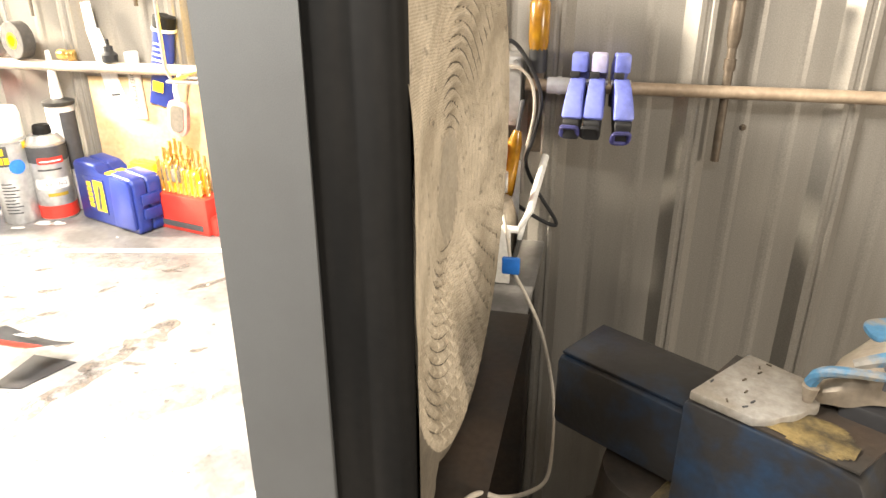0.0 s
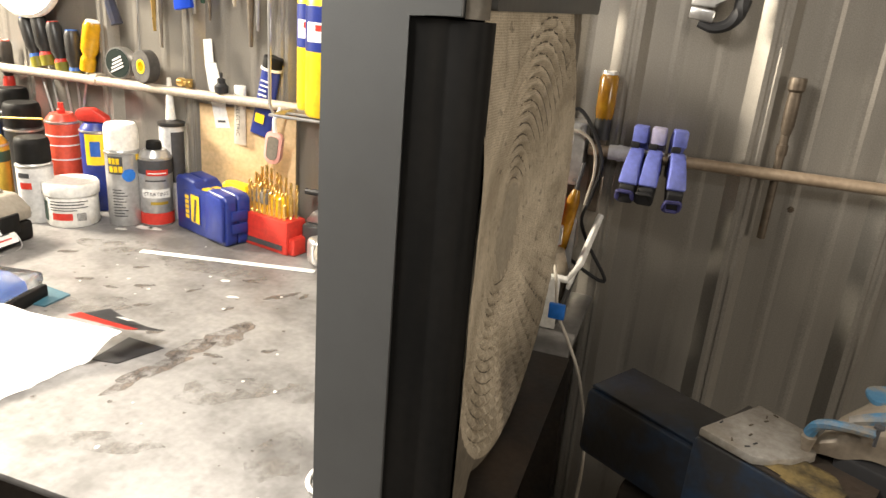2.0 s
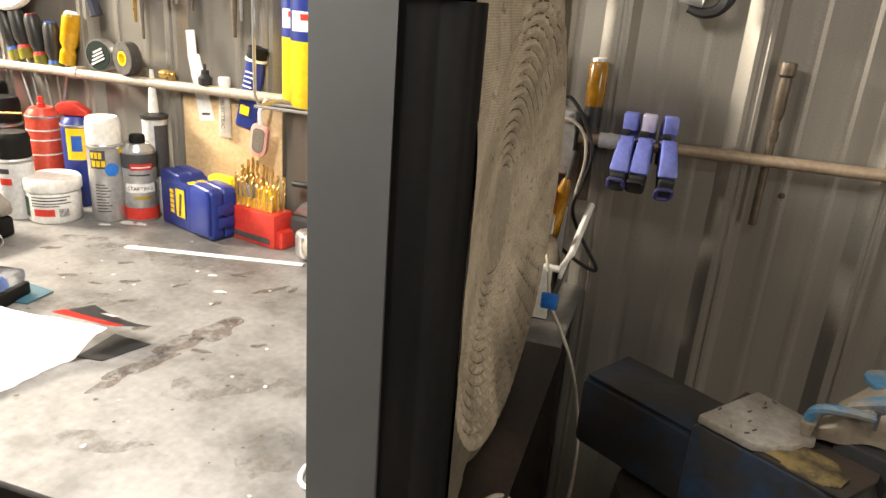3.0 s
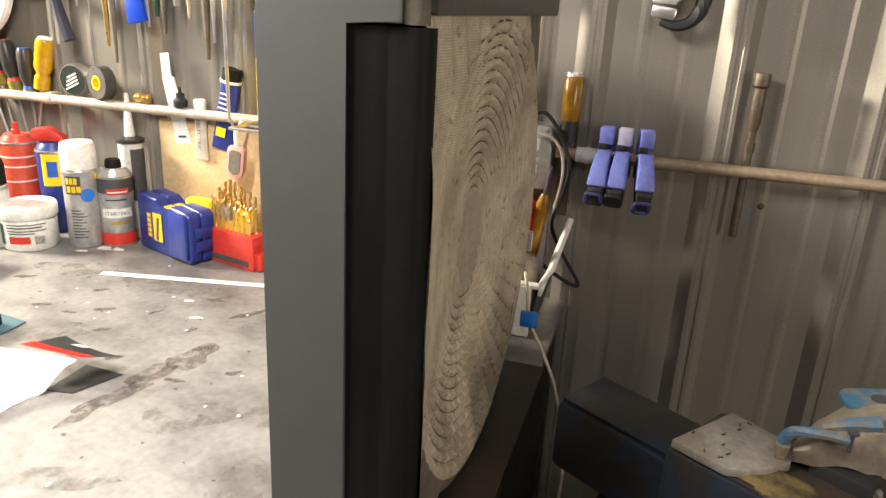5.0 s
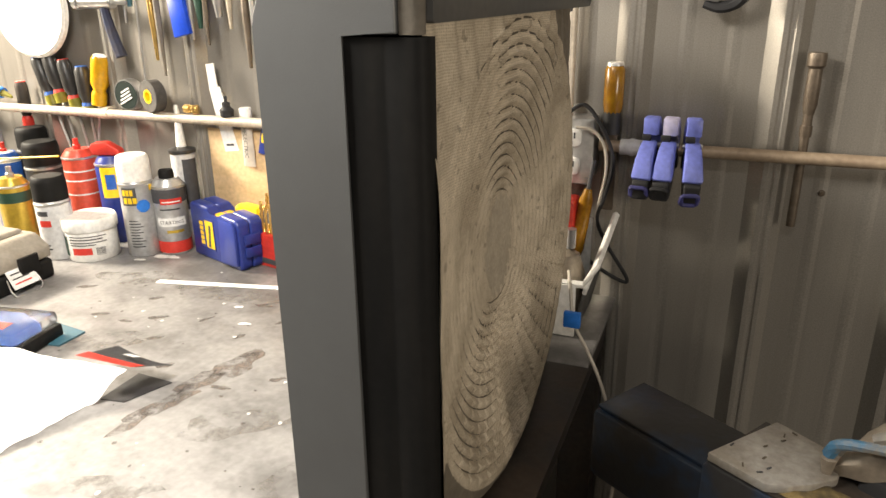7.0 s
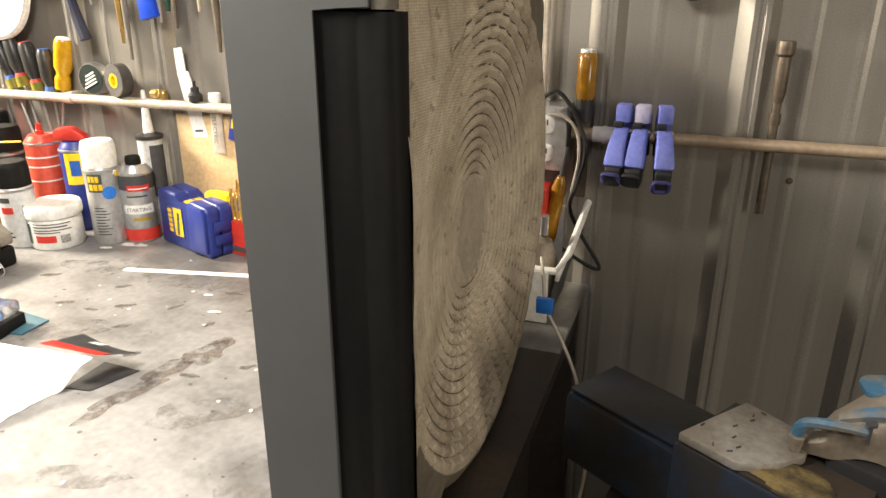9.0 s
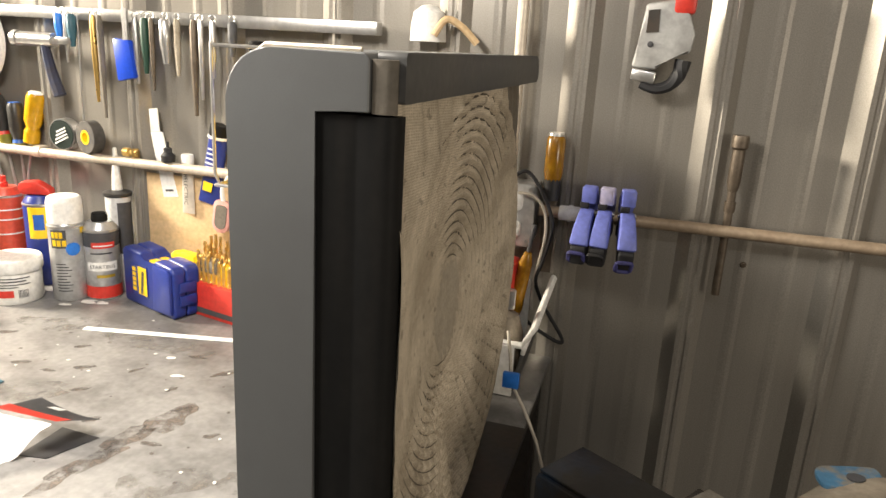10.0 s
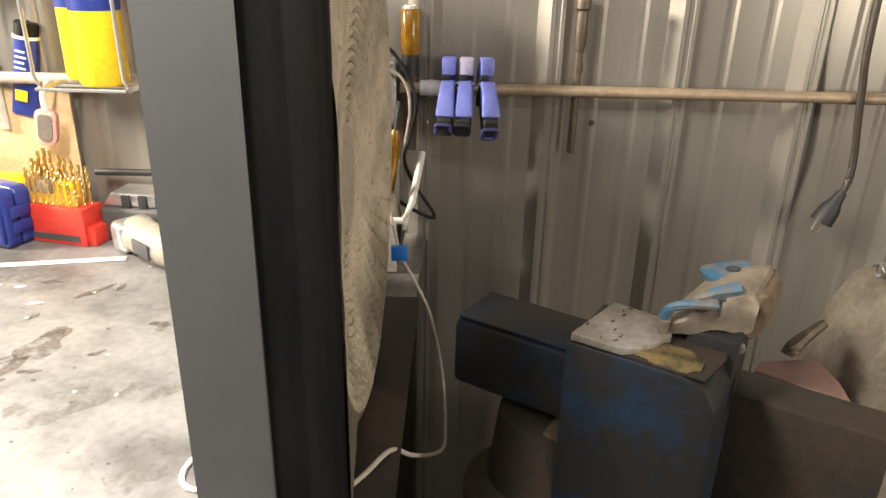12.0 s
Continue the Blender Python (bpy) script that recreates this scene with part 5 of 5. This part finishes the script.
for x, y, r in ((-0.413, 1.068, 0.037), (-0.470, 1.117, 0.027)):
    b = thing("yellow_bottle", (x, y, 1.170), "yellow bottle with a blue label in the basket", "bottle", "bottles in the basket")
    link("body", lathe([(0, 0), (r - 0.003, 0), (r, 0.005), (r, 0.190), (r * 0.8, 0.212), (0.012, 0.222), (0, 0.222)], 36), YELLOW, b)
    link("label", band(r, 0.112, 0.186, -180, 180, 36), NAVY, b, "blue label")
    link("white_panel", band(r + 0.0004, 0.128, 0.160, -125, -62), PAPER, b)
    link("red_mark", band(r + 0.0008, 0.146, 0.156, -95, -70, 6), RED, b)
    link("cap", moved(lathe([(0.014, 0), (0.014, 0.02), (0, 0.022)], 16), pose(0, 0, 0.219)), BLACK_PLASTIC, b)

lid = thing("round_tray", (-1.16, 1.135, 1.276), "large round white plastic tray hung on the wall", "tray")
link("disc", moved(lathe([(0, 0.006), (0.0915, 0.006), (0.0915, 0.0), (0, 0.0)], 44), pose(0, 0, 0.107, 90)), WHITE_PLASTIC, lid)
link("rim", moved(lathe([(0.092, 0.0), (0.092, 0.0065), (0.10, 0.012), (0.106, 0.008), (0.107, 0.0), (0.092, 0.0)], 44), pose(0, 0, 0.107, 90)), WHITE_PLASTIC, lid)

up = thing("upper_rail", (-0.8, 1.135, 1.43), "narrow steel tool rail high on the wall", "rail")
link("bar", box((-0.8, -0.006, 0.0), (0.55, 0.02, 0.022), 0.002), GALV, up)
ham = thing("hammer", (-0.945, 1.115, 1.285), "steel hammer with a dark blue grip hung on the rail", "hammer")
link("head", moved(merge(sweep([(-0.05, 0, 0.105), (0.035, 0, 0.105)], 0.0135, 14, False), sweep([(-0.062, 0, 0.105), (-0.05, 0, 0.105)], 0.0155, 14, False), box((0.03, -0.007, 0.098), (0.075, 0.007, 0.112), 0.003)), pose(0, 0, 0)), GALV, ham)
link("grip", sweep([(0.010, 0, 0.095), (0.020, 0, 0.05), (0.036, 0, 0.0)], (0.008, 0.012)), mat("dark_blue_rubber", (0.010, 0.020, 0.062), 0.5, 0, (0.03, 0.018, 0.012), 24, 0.6), ham)
HANG = [(-0.90, 0.05, 0.008, LIGHT_BLUE), (-0.885, 0.09, 0.004, GALV), (-0.87, 0.06, 0.009, TEAL), (-0.82, 0.16, 0.006, GOLD), (-0.805, 0.19, 0.006, DUST_DARK), (-0.725, 0.12, 0.006, GALV), (-0.705, 0.10, 0.008, GREEN), (-0.69, 0.13, 0.005, RUST), (-0.66, 0.08, 0.011, GALV), (-0.635, 0.10, 0.006, DUST_WIRE), (-0.60, 0.17, 0.007, RUST), (-0.585, 0.14, 0.005, GALV), (-0.56, 0.10, 0.006, GALV), (-0.52, 0.06, 0.008, INK)]
for x, ln, r, mt in HANG:
    h = thing("hanging_tool", (x, 1.118, 1.44 - ln), "small steel hand tool hanging from the rail", "hand tool", "tools hanging on the rail")
    link("shaft", lathe([(0, 0), (r * 0.5, 0.0), (r * 0.7, ln * 0.25), (r, ln * 0.5), (r, ln * 0.92), (r * 0.6, ln), (0, ln)], 10), mt, h)
    link("ring", moved(sweep([(0.006 * math.cos(q * math.pi / 5), 0, 0.006 * math.sin(q * math.pi / 5)) for q in range(10)], 0.0014, 5, False, True), pose(0, 0, ln + 0.004)), GALV, h)
bh = thing("blue_holder", (-0.742, 1.112, 1.325), "bright blue plastic holder hanging from the rail", "holder")
link("sleeve", moved(prism([(-0.020, 0.0), (0.020, 0.004), (0.018, 0.072), (-0.018, 0.078)], -0.007, 0.007, "y", 0.003), pose(0, 0, 0, 0, -6)), mat("strong_blue_plastic", (0.008, 0.06, 0.55), 0.35, 0, (0.006, 0.045, 0.42), 20, 0.6), bh)
link("tool_head", sweep([(0.0, 0, 0.07), (0.0, 0, 0.13)], 0.006, 8, False), GALV, bh)
hose = link("thin_rod", sweep([(-0.872, 1.13, 1.19), (-0.866, 1.13, 1.45)], 0.0018, 6, False), GALV, label="thin steel rod hanging against the wall")
tagged(hose, category="rod")
cap = thing("work_hat", (-0.132, 1.136, 1.425), "white work cap with a tan strap hung on the wall", "hat")
link("crown", moved(lathe([(0.030, 0.0), (0.029, 0.026), (0.025, 0.046), (0.012, 0.056), (0, 0.058)], 26), pose(-0.03, 0, 0)), WHITE_PLASTIC, cap)
link("strap", sweep([(-0.012, -0.026, 0.01), (0.006, -0.020, 0.035), (0.03, -0.010, 0.025), (0.055, -0.003, 0.0)], 0.006), CARDBOARD, cap)
loop = link("wire_ring", sweep([(0.02 * math.cos(q * math.pi / 8), 0.02 * math.sin(q * math.pi / 8) * 1.4, 0.003) for q in range(16)], 0.0028, 6, False, True), WHITE_PLASTIC, label="loop of pale cable lying on the bench")
loop.location = (-0.092, 0.49, 0.9)
tagged(loop, category="cable")

# ---- stains and spatter on the bench ----
def blot(name, x, y, w, d, turn, material, seed, label, z=0.9004):
    bm = bmesh.new()
    ring = []
    for k in range(22):
        a = 2 * math.pi * k / 22
        r = 1 + 0.55 * noise.noise(Vector((math.cos(a) * 1.6 + seed, math.sin(a) * 1.6, seed * 3.1)))
        ring.append(bm.verts.new((w * r * math.cos(a), d * r * math.sin(a), 0)))
    bm.faces.new(ring)
    ob = link(name, bm, material, label=label)
    ob.matrix_world = pose(x, y, z, 0, 0, turn)
    return tagged(ob, category="stain", kind="structure")


for n, (x, y, w, d, turn) in enumerate([(-0.378, 0.715, 0.045, 0.022, 75), (-0.395, 0.655, 0.045, 0.018, 80), (-0.40, 0.60, 0.045, 0.016, 70), (-0.41, 0.545, 0.035, 0.010, 80)]):
    blot("brown_smear", x, y, w, d, turn, SMEAR, n + 0.91, "brown oily smear across the steel bench", 0.9003)
for n, (x, y, w, d, turn) in enumerate([(-0.375, 0.745, 0.016, 0.008, 30), (-0.383, 0.87, 0.030, 0.007, 55), (-0.35, 0.89, 0.014, 0.005, 80), (-0.70, 0.777, 0.018, 0.006, 30), (-0.815, 0.86, 0.018, 0.007, 40), (-0.473, 0.677, 0.012, 0.007, 35), (-0.52, 0.822, 0.013, 0.005, 60), (-0.60, 0.80, 0.018, 0.006, 30), (-0.55, 0.74, 0.014, 0.006, 35), (-0.46, 0.90, 0.015, 0.006, 10), (-0.43, 0.79, 0.010, 0.006, 70), (-0.66, 0.86, 0.014, 0.006, 40), (-0.64, 0.77, 0.012, 0.004, 10), (-0.25, 0.78, 0.014, 0.007, 0), (-0.30, 0.70, 0.012, 0.005, 40), (-0.36, 0.655, 0.014, 0.005, 10)]):
    blot("oil_stain", x, y, w, d, turn, STAIN, n + 0.37, "dark oily stain on the steel bench")
for n, (x, y, w, d, turn) in enumerate([(-0.19, 0.635, 0.05, 0.03, 30), (-0.22, 0.80, 0.05, 0.03, 70), (-0.30, 0.58, 0.06, 0.03, 30), (-0.56, 0.92, 0.10, 0.03, 5), (-0.75, 0.93, 0.08, 0.03, 10), (-0.62, 0.70, 0.06, 0.03, 30), (-0.33, 0.45, 0.06, 0.02, 20), (-0.16, 0.50, 0.03, 0.04, 0)]):
    blot("grime_film", x, y, w, d, turn, GRIME, n + 5.21, "thin grey grime on the steel bench", 0.90015)
for n in range(70):
    x, y = random.uniform(-0.75, -0.1), random.uniform(0.42, 1.0)
    blot("speck", x, y, *(random.uniform(0.001, 0.003),) * 2, 0, random.choice((SPATTER, STAIN, STAIN)), n + 9.1, "small speck on the steel bench", 0.9008)
for n, (x, y, w) in enumerate([(-0.80, 1.03, 0.02), (-0.775, 1.035, 0.016), (-0.83, 1.0, 0.012), (-0.45, 0.83, 0.01), (-0.50, 0.88, 0.008)]):
    blot("pale_spot", x, y, w, w * 0.5, 10, SPATTER, n + 3.3, "pale powder spilt on the steel bench", 0.9006)
